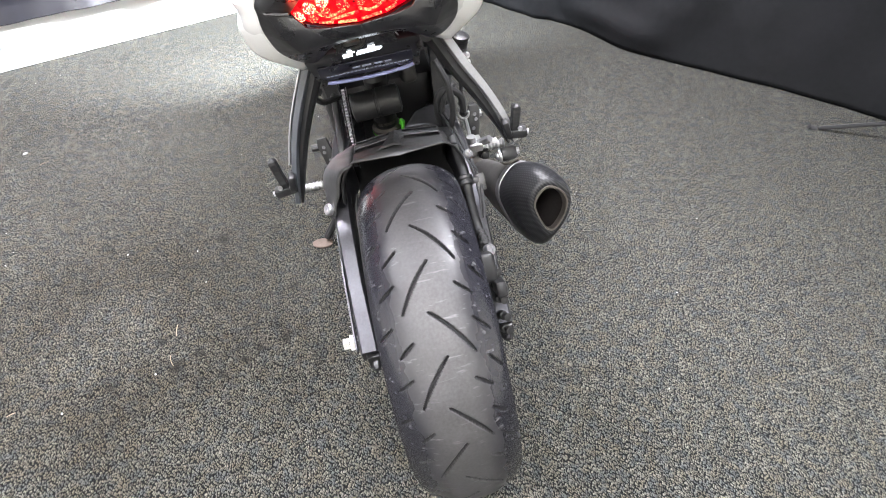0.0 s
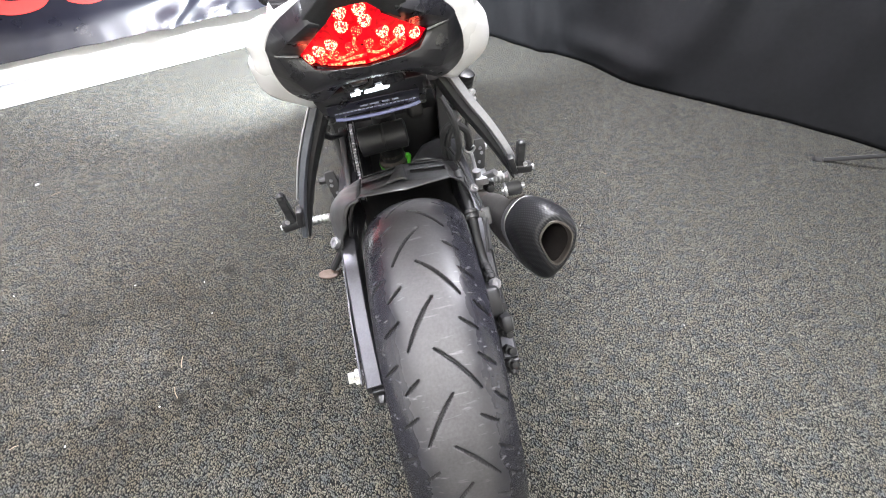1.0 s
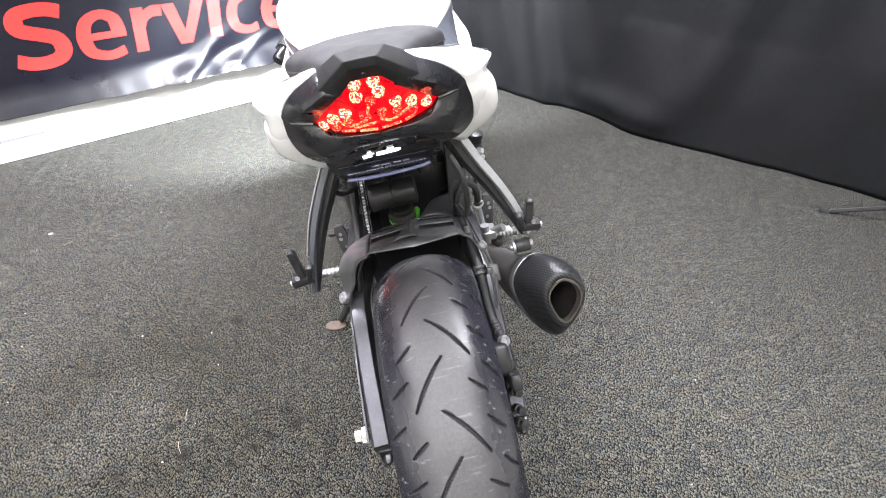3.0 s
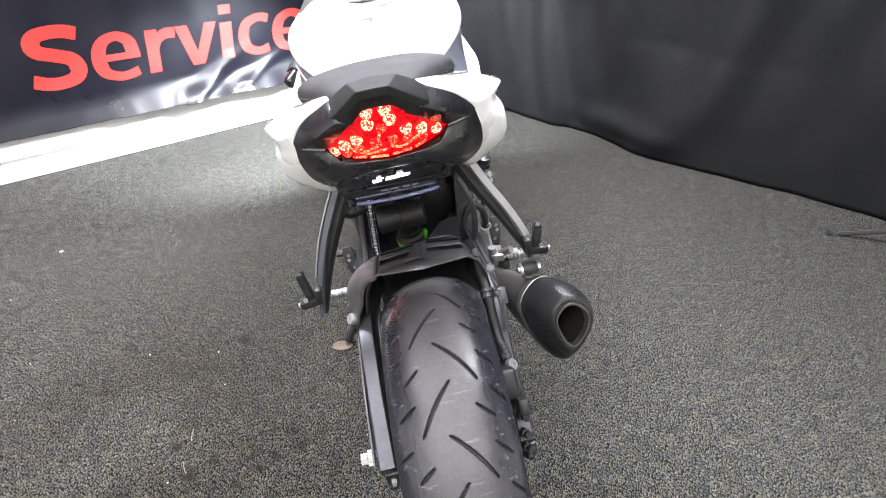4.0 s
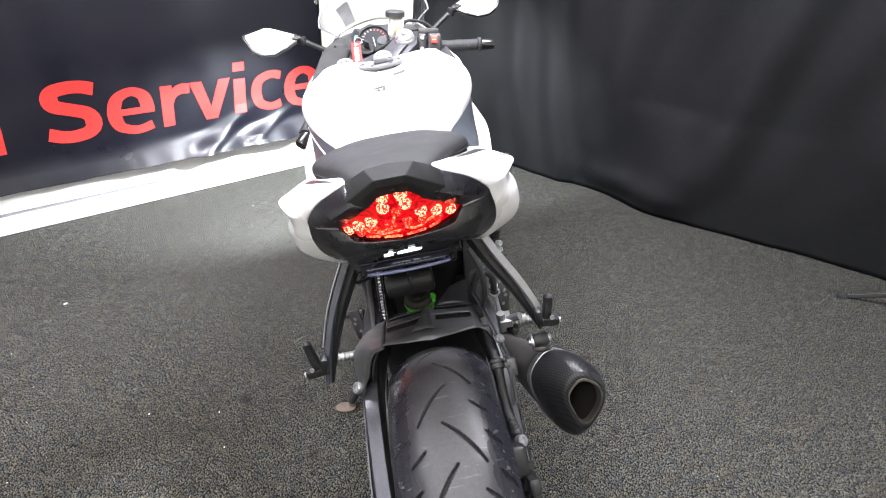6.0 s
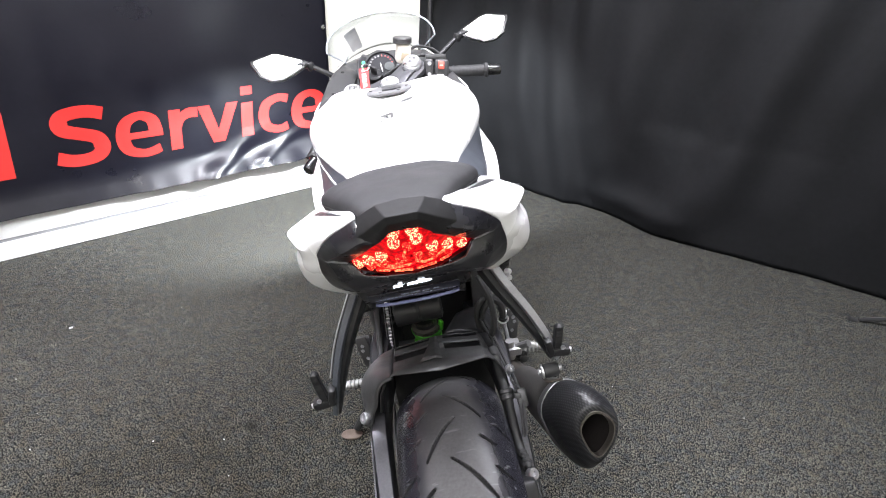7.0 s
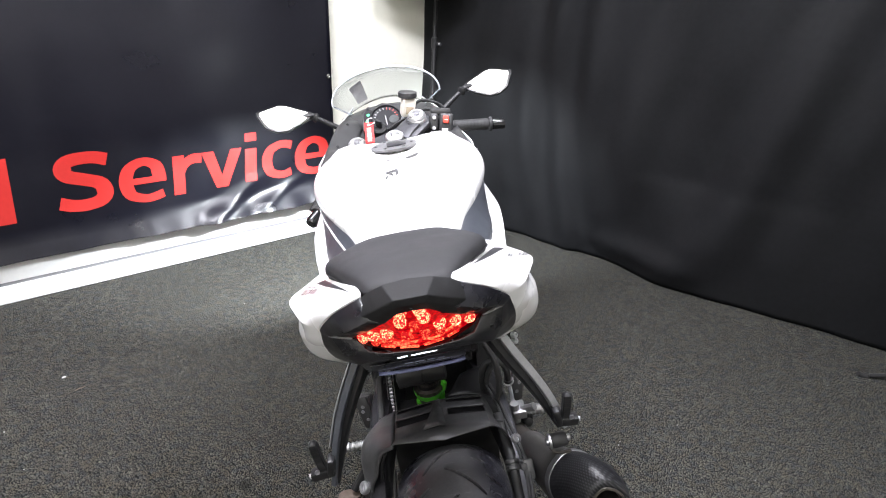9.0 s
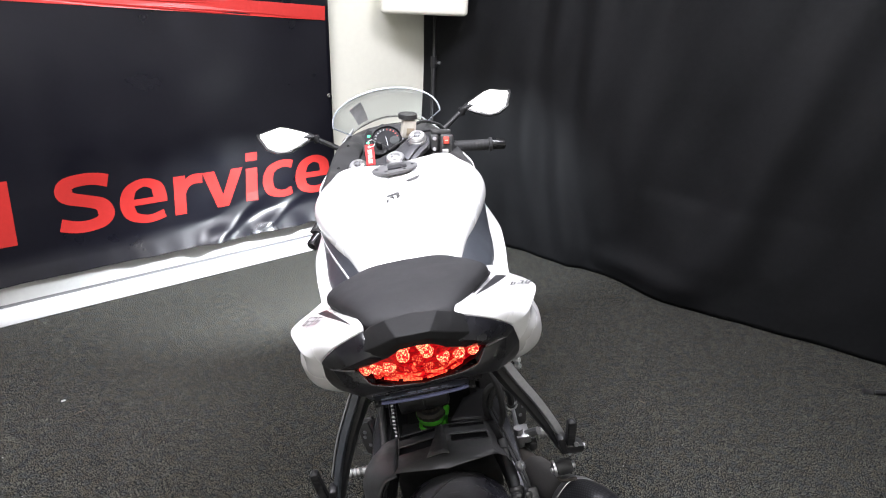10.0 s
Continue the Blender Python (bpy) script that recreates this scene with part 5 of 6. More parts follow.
# white glare on the lit holder, put in as glowing patches
for outline in ([(-0.036, 0.004), (-0.024, 0.002), (-0.022, 0.009), (-0.036, 0.011)], [(-0.014, 0.001), (0.010, -0.002), (0.022, 0.001), (0.018, 0.006), (-0.016, 0.009)], [(0.002, -0.008), (0.012, -0.009), (0.012, -0.004), (0.003, -0.003)], [(-0.028, -0.006), (-0.020, -0.007), (-0.018, -0.001), (-0.027, 0.000)]):
    part("plate_glare", slab(outline, 0.002, RB @ Matrix.Translation((0, 0, -0.0025))), PLATEGLARE, holder, "glowing patch standing for glare on the plate holder")
part("lamp_cover", joined(block((0.086, 0.010, 0.010), (0.002, -0.074, 0.008), bevel=0.003), block((0.024, 0.012, 0.008), (-0.016, -0.066, 0.002), bevel=0.003), tube([(0.002, -0.070, 0.002), (-0.003, -0.062, -0.003), (-0.018, -0.053, -0.003)], 0.0028, 8, 10)), BLACKP, holder)
for x in (-0.042, 0.046):
    part("edge_clip", tube([(x - 0.002, -0.078, 0.002), (x + 0.003, -0.064, -0.001)], 0.0012, 6), SATIN, holder)
pl = part("number_plate", slab([(-0.072, -0.017), (0.070, -0.017), (0.072, 0.032), (-0.074, 0.032)], 0.002, bevel=0.0006), PLATE, holder, "dark blue dealer plate with pale bars")
pl.matrix_basis = pose(-0.005, 0.008, -0.0024)
for k in range(21):
    part("print", block((0.0044, 0.0032, 0.0006), (-0.062 + 0.0062 * k, 0.016, -0.0005), bevel=0), PLATETEXT, pl, smooth=False)
for x, w in ((-0.016, 0.012), (0.000, 0.014), (0.018, 0.012), (0.033, 0.010)):
    part("print", block((w, 0.0050, 0.0006), (x, 0.002, -0.0005), bevel=0), PLATETEXT, pl, smooth=False)
part("plate_rim", tube([(-0.076, 0.042, -0.003), (-0.060, 0.046, -0.005), (-0.005, 0.049, -0.006), (0.050, 0.045, -0.005), (0.070, 0.038, -0.003)], 0.0030, 8, 20), BLUEEDGE, holder)
for x, y in ((0.070, 0.030), (0.078, -0.020), (-0.076, 0.038)):
    bolt((x, y, 0.0), (0, -0.3, -1), 0.0055, 0.010, holder, material=BLACKM)

# passenger seat, rider seat
SEAT = [[(0.0, -0.014, 1.016), (0.025, -0.013, 1.016), (0.042, -0.011, 1.013), (0.047, -0.006, 1.008), (0.046, -0.002, 0.995)],
        [(0.0, 0.000, 1.024), (0.030, 0.001, 1.024), (0.048, 0.004, 1.019), (0.055, 0.008, 1.008), (0.053, 0.012, 0.992)],
        [(0.0, 0.050, 1.021), (0.045, 0.051, 1.020), (0.068, 0.054, 1.012), (0.076, 0.058, 0.998), (0.073, 0.062, 0.978)],
        [(0.0, 0.100, 1.010), (0.062, 0.101, 1.008), (0.088, 0.104, 0.999), (0.097, 0.108, 0.984), (0.093, 0.112, 0.962)],
        [(0.0, 0.150, 0.998), (0.074, 0.150, 0.996), (0.104, 0.150, 0.987), (0.113, 0.152, 0.972), (0.108, 0.155, 0.950)],
        [(0.0, 0.190, 0.990), (0.060, 0.188, 0.988), (0.086, 0.180, 0.981), (0.102, 0.172, 0.966), (0.098, 0.174, 0.945)],
        [(0.0, 0.214, 0.982), (0.048, 0.211, 0.981), (0.072, 0.200, 0.975), (0.087, 0.190, 0.958), (0.085, 0.190, 0.938)],
        [(0.0, 0.220, 0.968), (0.048, 0.217, 0.967), (0.070, 0.206, 0.962), (0.084, 0.196, 0.948), (0.083, 0.196, 0.930)],
        [(0.0, 0.218, 0.930), (0.048, 0.215, 0.930), (0.068, 0.205, 0.930), (0.082, 0.196, 0.925), (0.082, 0.196, 0.915)]]


def both_sides(half, nu, nv):
    g = surf(half, nu, nv)
    m = g[:, ::-1].copy()
    m[:, :, 0] *= -1
    return np.concatenate([m[:, :-1], g], axis=1)


seat_grid = both_sides(SEAT, 60, 22)
seat_grid[:, :, 0] += TAILX - 0.001
pad = part("passenger_seat", sheet(seat_grid), SEATM, bike, "black textured vinyl passenger pad", sharp=60)
seam = np.array([(x, y, z) for x, y, z in [r[3] for r in SEAT[1:6]]])
for sgn in (1, -1):
    part("seam", tube([(sgn * (x + 0.0005) + TAILX, y, z - 0.003) for x, y, z in seam], 0.0011, 6, 24), BLACKM, pad)
RSEAT = [[(0.0, 0.25, 0.90), (0.07, 0.25, 0.90), (0.11, 0.26, 0.88), (0.12, 0.27, 0.85)], [(0.0, 0.30, 0.86), (0.08, 0.30, 0.86), (0.12, 0.30, 0.845), (0.13, 0.31, 0.82)],
         [(0.0, 0.38, 0.84), (0.08, 0.38, 0.84), (0.12, 0.38, 0.825), (0.13, 0.38, 0.80)], [(0.0, 0.48, 0.845), (0.06, 0.48, 0.845), (0.09, 0.48, 0.83), (0.10, 0.48, 0.80)]]
part("rider_seat", sheet(both_sides(RSEAT, 20, 12)), SEATM, bike, sharp=60)

# tank
TANK = [[(0.0, 0.40, 0.846), (0.040, 0.40, 0.845), (0.068, 0.400, 0.840), (0.080, 0.402, 0.832), (0.082, 0.406, 0.815), (0.070, 0.41, 0.77)],
        [(0.0, 0.44, 0.876), (0.050, 0.44, 0.875), (0.083, 0.441, 0.871), (0.097, 0.443, 0.862), (0.099, 0.446, 0.842), (0.085, 0.45, 0.78)],
        [(0.0, 0.50, 0.892), (0.062, 0.50, 0.890), (0.100, 0.501, 0.884), (0.117, 0.503, 0.872), (0.119, 0.505, 0.848), (0.105, 0.51, 0.79)],
        [(0.0, 0.57, 0.905), (0.078, 0.57, 0.903), (0.126, 0.571, 0.893), (0.146, 0.573, 0.878), (0.147, 0.575, 0.848), (0.130, 0.58, 0.80)],
        [(0.0, 0.65, 0.916), (0.096, 0.65, 0.913), (0.154, 0.651, 0.902), (0.177, 0.653, 0.884), (0.177, 0.655, 0.850), (0.155, 0.66, 0.81)],
        [(0.0, 0.72, 0.932), (0.106, 0.72, 0.929), (0.172, 0.721, 0.917), (0.198, 0.723, 0.898), (0.199, 0.725, 0.862), (0.170, 0.73, 0.82)],
        [(0.0, 0.78, 0.941), (0.104, 0.78, 0.939), (0.166, 0.781, 0.928), (0.192, 0.782, 0.910), (0.194, 0.784, 0.872), (0.168, 0.79, 0.82)],
        [(0.0, 0.83, 0.9405), (0.096, 0.83, 0.943), (0.140, 0.831, 0.937), (0.165, 0.832, 0.922), (0.172, 0.834, 0.880), (0.150, 0.84, 0.82)],
        [(0.0, 0.866, 0.931), (0.086, 0.868, 0.939), (0.124, 0.872, 0.938), (0.146, 0.868, 0.926), (0.150, 0.866, 0.880), (0.140, 0.86, 0.82)],
        [(0.0, 0.880, 0.915), (0.080, 0.884, 0.916), (0.112, 0.886, 0.914), (0.130, 0.882, 0.905), (0.142, 0.876, 0.870), (0.135, 0.87, 0.82)]]
tg = both_sides(TANK, 64, 36)
tank = part("fuel_tank", sheet(tg), WHITE, bike, "pearl white fuel tank", sharp=70)
TANKTREE_SKIN = sheet(tg)
tank_tree = BVHTree.FromBMesh(TANKTREE_SKIN)
TANKTREE_SKIN.free()


def tank_z(x, y):
    return tank_tree.ray_cast(Vector((x, y, 1.4)), Vector((0, 0, -1)))[0].z


cap_at = (0.0, 0.800, tank_z(0, 0.80) + 0.001)
CAP_SLOPE = (tank_z(0, 0.84) - tank_z(0, 0.76)) / 0.08 - 0.08
CAPM = mat("grey_cap_alloy", (0.15, 0.15, 0.155), 0.5, metal=0.3, var=0.15, scale=40)
cap = part("filler_cap", lathe(cap_at, (0, -CAP_SLOPE, 1), [(0.056, -0.004), (0.056, 0.0012), (0.052, 0.0022), (0.037, 0.0022), (0.035, 0.001), (0.001, 0.001)], 40), CAPM, tank, "brushed filler cap")
part("cap_flap", joined(block((0.034, 0.040, 0.005), (cap_at[0], cap_at[1], cap_at[2] + 0.003), (math.degrees(CAP_SLOPE), 0, 0), 0.003, 2), block((0.014, 0.030, 0.003), (cap_at[0] + 0.022, cap_at[1], cap_at[2] + 0.002), (math.degrees(CAP_SLOPE), 0, 0), 0.001)), GREYM, cap)
for a in np.linspace(0, 2 * math.pi, 7)[:-1]:
    part("cap_screw", lathe((cap_at[0] + 0.0435 * math.cos(a), cap_at[1] + 0.0435 * math.sin(a), cap_at[2] + 0.0014 + 0.0435 * CAP_SLOPE * math.sin(a)), (0, -CAP_SLOPE, 1), [(0.0036, 0), (0.0036, 0.0022), (0.0018, 0.0022)], 10), GREYM, cap)
for pts in ([(0.020, 0.722), (0.036, 0.729), (0.058, 0.739), (0.047, 0.721), (0.024, 0.713)],
            [(0.001, 0.719), (0.018, 0.738), (0.016, 0.739), (0.000, 0.721)], [(-0.039, 0.716), (-0.030, 0.718), (-0.030, 0.721), (-0.039, 0.719)], [(-0.026, 0.719), (-0.013, 0.718), (-0.012, 0.722), (-0.024, 0.722)], [(-0.020, 0.742), (-0.012, 0.748), (-0.014, 0.750), (-0.022, 0.744)],
            [(0.022, 0.750), (0.034, 0.757), (0.032, 0.759), (0.020, 0.752)], [(-0.006, 0.748), (0.002, 0.754), (0.000, 0.756), (-0.008, 0.750)],
            [(-0.030, 0.672), (-0.004, 0.679), (0.000, 0.676), (0.001, 0.660), (-0.008, 0.651), (-0.006, 0.668), (-0.029, 0.667)],
            [(-0.026, 0.662), (-0.014, 0.666), (-0.010, 0.655), (-0.015, 0.654), (-0.017, 0.660)], [(-0.032, 0.642), (-0.026, 0.645), (-0.024, 0.657), (-0.029, 0.655)]):
    mark = slab(pts, 0.0)
    part("tank_mark", drape(mark, tg, 0.0015), MARKM, tank, "small grey mark", smooth=False)

# charcoal panels and white side covers below the tank
for sgn in (1, -1):
    g = np.array([[(0.084, 0.40, 0.842), (0.104, 0.46, 0.857), (0.138, 0.56, 0.861), (0.178, 0.66, 0.860), (0.196, 0.74, 0.868), (0.190, 0.82, 0.872)],
                  [(0.110, 0.40, 0.830), (0.130, 0.46, 0.836), (0.160, 0.56, 0.832), (0.184, 0.66, 0.834), (0.196, 0.74, 0.840), (0.194, 0.82, 0.846)],
                  [(0.136, 0.41, 0.812), (0.154, 0.46, 0.808), (0.178, 0.56, 0.797), (0.188, 0.66, 0.797), (0.192, 0.74, 0.806), (0.190, 0.82, 0.82)],
                  [(0.130, 0.42, 0.76), (0.146, 0.48, 0.75), (0.164, 0.56, 0.74), (0.172, 0.66, 0.74), (0.176, 0.74, 0.75), (0.178, 0.82, 0.76)]], float)
    g = surf(g, 24, 30)
    g[:, :, 0] *= sgn
    sp = part("side_panel", sheet(g), DARKPANEL, bike, "charcoal panel below the tank", solid=0.003, sharp=60)
    for a, b in ((5, 0.0), (14, 0.25)) if sgn < 0 else ():
        line = np.array([[g[a + int(b * j), j] + np.array((sgn * 0.0028, 0, 0.0020)), g[min(23, a + int(b * j) + 1), j] + np.array((sgn * 0.0028, 0, 0.0020))] for j in range(3, 22)])
        part("pinstripe", sheet(line), WHITE, sp, "thin white stripe", solid=0.001)
    c = np.array([[(0.150, 0.38, 0.806), (0.157, 0.46, 0.803), (0.180, 0.56, 0.793), (0.190, 0.66, 0.794), (0.194, 0.75, 0.804), (0.190, 0.84, 0.815)],
                  [(0.176, 0.38, 0.800), (0.182, 0.46, 0.794), (0.204, 0.58, 0.782), (0.212, 0.68, 0.784), (0.210, 0.77, 0.794), (0.198, 0.85, 0.812)],
                  [(0.186, 0.39, 0.785), (0.192, 0.48, 0.780), (0.214, 0.62, 0.770), (0.225, 0.72, 0.772), (0.219, 0.80, 0.778), (0.204, 0.86, 0.800)],
                  [(0.180, 0.40, 0.73), (0.192, 0.50, 0.71), (0.212, 0.62, 0.70), (0.222, 0.72, 0.70), (0.216, 0.80, 0.71), (0.204, 0.86, 0.73)],
                  [(0.150, 0.42, 0.66), (0.170, 0.52, 0.63), (0.190, 0.62, 0.60), (0.205, 0.72, 0.58), (0.205, 0.80, 0.58), (0.195, 0.86, 0.60)]], float)
    c = surf(c, 30, 32)
    c[:, :, 0] *= sgn
    part("side_cover", sheet(c), WHITE, bike, "white side cover below the tank", solid=0.003, sharp=40)

# fairing
for sgn in (1, -1):
    low = [[(0.196, 0.86, 0.845), (0.212, 0.86, 0.79), (0.220, 0.86, 0.70), (0.215, 0.84, 0.60), (0.18, 0.82, 0.45), (0.12, 0.80, 0.25)],
           [(0.210, 0.96, 0.870), (0.222, 0.97, 0.80), (0.228, 0.97, 0.70), (0.225, 0.95, 0.58), (0.20, 0.95, 0.42), (0.12, 0.92, 0.20)],
           [(0.190, 1.09, 0.880), (0.214, 1.12, 0.80), (0.222, 1.14, 0.70), (0.215, 1.15, 0.56), (0.19, 1.12, 0.40), (0.11, 1.1, 0.20)],
           [(0.164, 1.20, 0.906), (0.198, 1.28, 0.82), (0.205, 1.30, 0.72), (0.20, 1.28, 0.58), (0.17, 1.24, 0.42), (0.10, 1.2, 0.24)],
           [(0.115, 1.40, 0.92), (0.160, 1.48, 0.82), (0.168, 1.48, 0.72), (0.16, 1.40, 0.60), (0.13, 1.34, 0.45), (0.08, 1.3, 0.30)]]
    g = surf(low, 36, 30)
    g[:, :, 0] *= sgn
    part("side_fairing", sheet(g), WHITE, bike, "pearl white side fairing", solid=0.003, sharp=60)
    inner = [[(0.205, 0.935, 0.866), (0.180, 0.94, 0.856), (0.150, 0.96, 0.83)], [(0.196, 1.03, 0.880), (0.165, 1.04, 0.872), (0.135, 1.05, 0.84)], [(0.190, 1.10, 0.884), (0.150, 1.12, 0.872), (0.120, 1.12, 0.85)], [(0.165, 1.20, 0.908), (0.125, 1.22, 0.900), (0.095, 1.22, 0.88)], [(0.130, 1.32, 0.910), (0.10, 1.32, 0.895), (0.07, 1.32, 0.88)]]
    g = surf(inner, 20, 10)
    g[:, :, 0] *= sgn
    ic = part("inner_cowl", sheet(g), BLACKP, bike, "matte black inner cowl", solid=0.003)
    for k in (3, 9, 15):
        bolt(g[k, 3] + np.array((0, -0.001, 0.001)), (-0.3 * sgn, -0.4, 0.8), 0.0045, 0.003, ic, "push_rivet", BLACKM)
nose = [[(0.0, 1.455, 0.892), (0.08, 1.44, 0.885), (0.14, 1.385, 0.88)], [(0.0, 1.50, 0.86), (0.09, 1.48, 0.85), (0.165, 1.46, 0.82)], [(0.0, 1.56, 0.78), (0.09, 1.54, 0.77), (0.168, 1.48, 0.72)], [(0.0, 1.52, 0.68), (0.08, 1.50, 0.68), (0.15, 1.42, 0.62)]]
part("nose_cowl", sheet(both_sides(nose, 20, 14)), WHITE, bike, "pearl white nose cowl", solid=0.003)
for sgn in (1, -1):
    part("head_lamp", sheet(surf([[(sgn * 0.03, 1.563, 0.79), (sgn * 0.09, 1.548, 0.80), (sgn * 0.15, 1.505, 0.815)], [(sgn * 0.03, 1.560, 0.765), (sgn * 0.09, 1.545, 0.762), (sgn * 0.145, 1.50, 0.775)], [(sgn * 0.04, 1.552, 0.745), (sgn * 0.08, 1.54, 0.735), (sgn * 0.12, 1.515, 0.75)]], 8, 10)), HEADLED, bike, "lit white head lamp", solid=0.004)

# screen
SCR = []
for k in np.linspace(1, 0, 14):
    row = []
    for a in np.linspace(-math.pi / 2, math.pi / 2, 37):
        s, c = math.sin(a), max(0.0, math.cos(a)) ** 0.9
        row.append(((0.163 - 0.040 * k) * s, (1.215 - 0.010 * s * s) * (1 - k) + (1.46 - 0.12 * s * s) * k, (0.973 + 0.088 * c) * (1 - k) + (0.910 + 0.012 * c) * k + 0.030 * math.sin(math.pi * k) * c))
    SCR.append(row)
scr = part("windscreen", sheet(SCR), SCREEN, bike, "clear tall windscreen", solid=0.003)
scr.visible_shadow = False
edge = [SCR[i][0] for i in range(14)] + SCR[-1][1:-1] + [SCR[i][-1] for i in range(13, -1, -1)]
part("screen_edge", tube(edge, 0.0026, 6), ACRYLIC, scr, "pale polished edge")
part("sticker", sheet([[np.array(SCR[i][j]) + (0, -0.003, 0) for j in range(8, 13)] for i in range(1, 8)]), STICKER, scr, "grey sticker")

# mirrors
for sgn, tip, inn in ((-1, (-0.418, 1.33, 0.963), (-0.247, 1.33, 0.929)), (1, (0.412, 1.33, 0.968), (0.256, 1.33, 0.938))):
    t, n = np.array(tip), np.array(inn)
    ax = (t - n) / np.linalg.norm(t - n)
    upv = np.array((0, 0.42, 1.0)) - ax * (np.array((0, 0.42, 1.0)) @ ax)
    upv /= np.linalg.norm(upv)
    back = np.cross(ax, upv)
    back *= np.sign(back[1])
    L = np.linalg.norm(t - n)
    prof = [(0.0, 0.004), (0.03, 0.013), (0.48, 0.031), (0.62, 0.031), (1.0, 0.004), (0.995, -0.006), (0.84, -0.044), (0.64, -0.056), (0.42, -0.052), (0.20, -0.030), (0.03, -0.009)]
    ring0 = [n + ax * a * L + upv * b for a, b in prof]
    c = n + ax * 0.5 * L
    house = sheet([[c + 0.855 * (q - c) - back * 0.0015 for q in ring0], [c + 0.97 * (q - c) - back * 0.004 for q in ring0], ring0, [c + 1.02 * (q - c) + back * 0.012 for q in ring0], [c + 0.85 * (q - c) + back * 0.032 for q in ring0], [c + 0.45 * (q - c) + back * 0.046 for q in ring0]], wrap=True)
    hs = part("mirror_housing", house, BLACKP, bike, "black mirror housing")
    part("mirror_glass", sheet([[c + 0.865 * (q - c) - back * 0.0025 for q in ring0], [c + 0.02 * (q - c) - back * 0.0025 for q in ring0]], wrap=True), MIRROR, hs, "mirror glass", smooth=False)
    part("mirror_stalk", tube([n + ax * 0.030 + back * 0.012, n + ax * 0.0 + back * 0.006, n - ax * 0.018 + back * 0.0 + (0, 0, -0.008), (sgn * 0.165, 1.28, 0.888)], [0.015, 0.012, 0.0075, 0.009], 10, 14), BLACKM, hs)
    part("pivot", lathe(n - ax * 0.012 + (0, 0, -0.006), (0.2 * sgn, 0, 1), [(0.010, -0.012), (0.012, -0.008), (0.012, 0.008), (0.010, 0.012)], 14), BLACKM, hs)

# steering, turned to the left lock
STEER = pose(-0.001, 1.043, 0.877) @ pose(0, 0, 0, 23.5, 0, 0) @ pose(0, 0, 0, 0, 0, 25.2)


def steer(ob):
    ob.matrix_basis = STEER
    return ob


clamp = steer(part("triple_clamp", joined(slab([(-0.136, 0.022), (-0.125, 0.050), (-0.085, 0.058), (-0.03, 0.036), (0.03, 0.036), (0.085, 0.058), (0.125, 0.050), (0.136, 0.022), (0.120, -0.006), (0.045, -0.038), (0.02, -0.042), (-0.02, -0.042), (-0.045, -0.038), (-0.120, -0.006)], 0.018, pose(0, 0, 0.0), 0.004),
                                          beam([(0.025, -0.018, 0.018), (0.060, -0.002, 0.022), (0.095, 0.012, 0.018)], [0.030, 0.024, 0.020], 0.012, 8), beam([(-0.025, -0.018, 0.018), (-0.060, -0.002, 0.022), (-0.095, 0.012, 0.018)], [0.030, 0.024, 0.020], 0.012, 8)), CLAMPM, bike, "dark grey top clamp"))
nut = part("stem_nut", lathe((0.004, -0.004, 0.020), (0, 0, 1), [(0.026, 0), (0.026, 0.008), (0.022, 0.012), (0.015, 0.012), (0.014, 0.004), (0.001, 0.004)], 24), MACHINED, clamp, "bright steering stem nut")
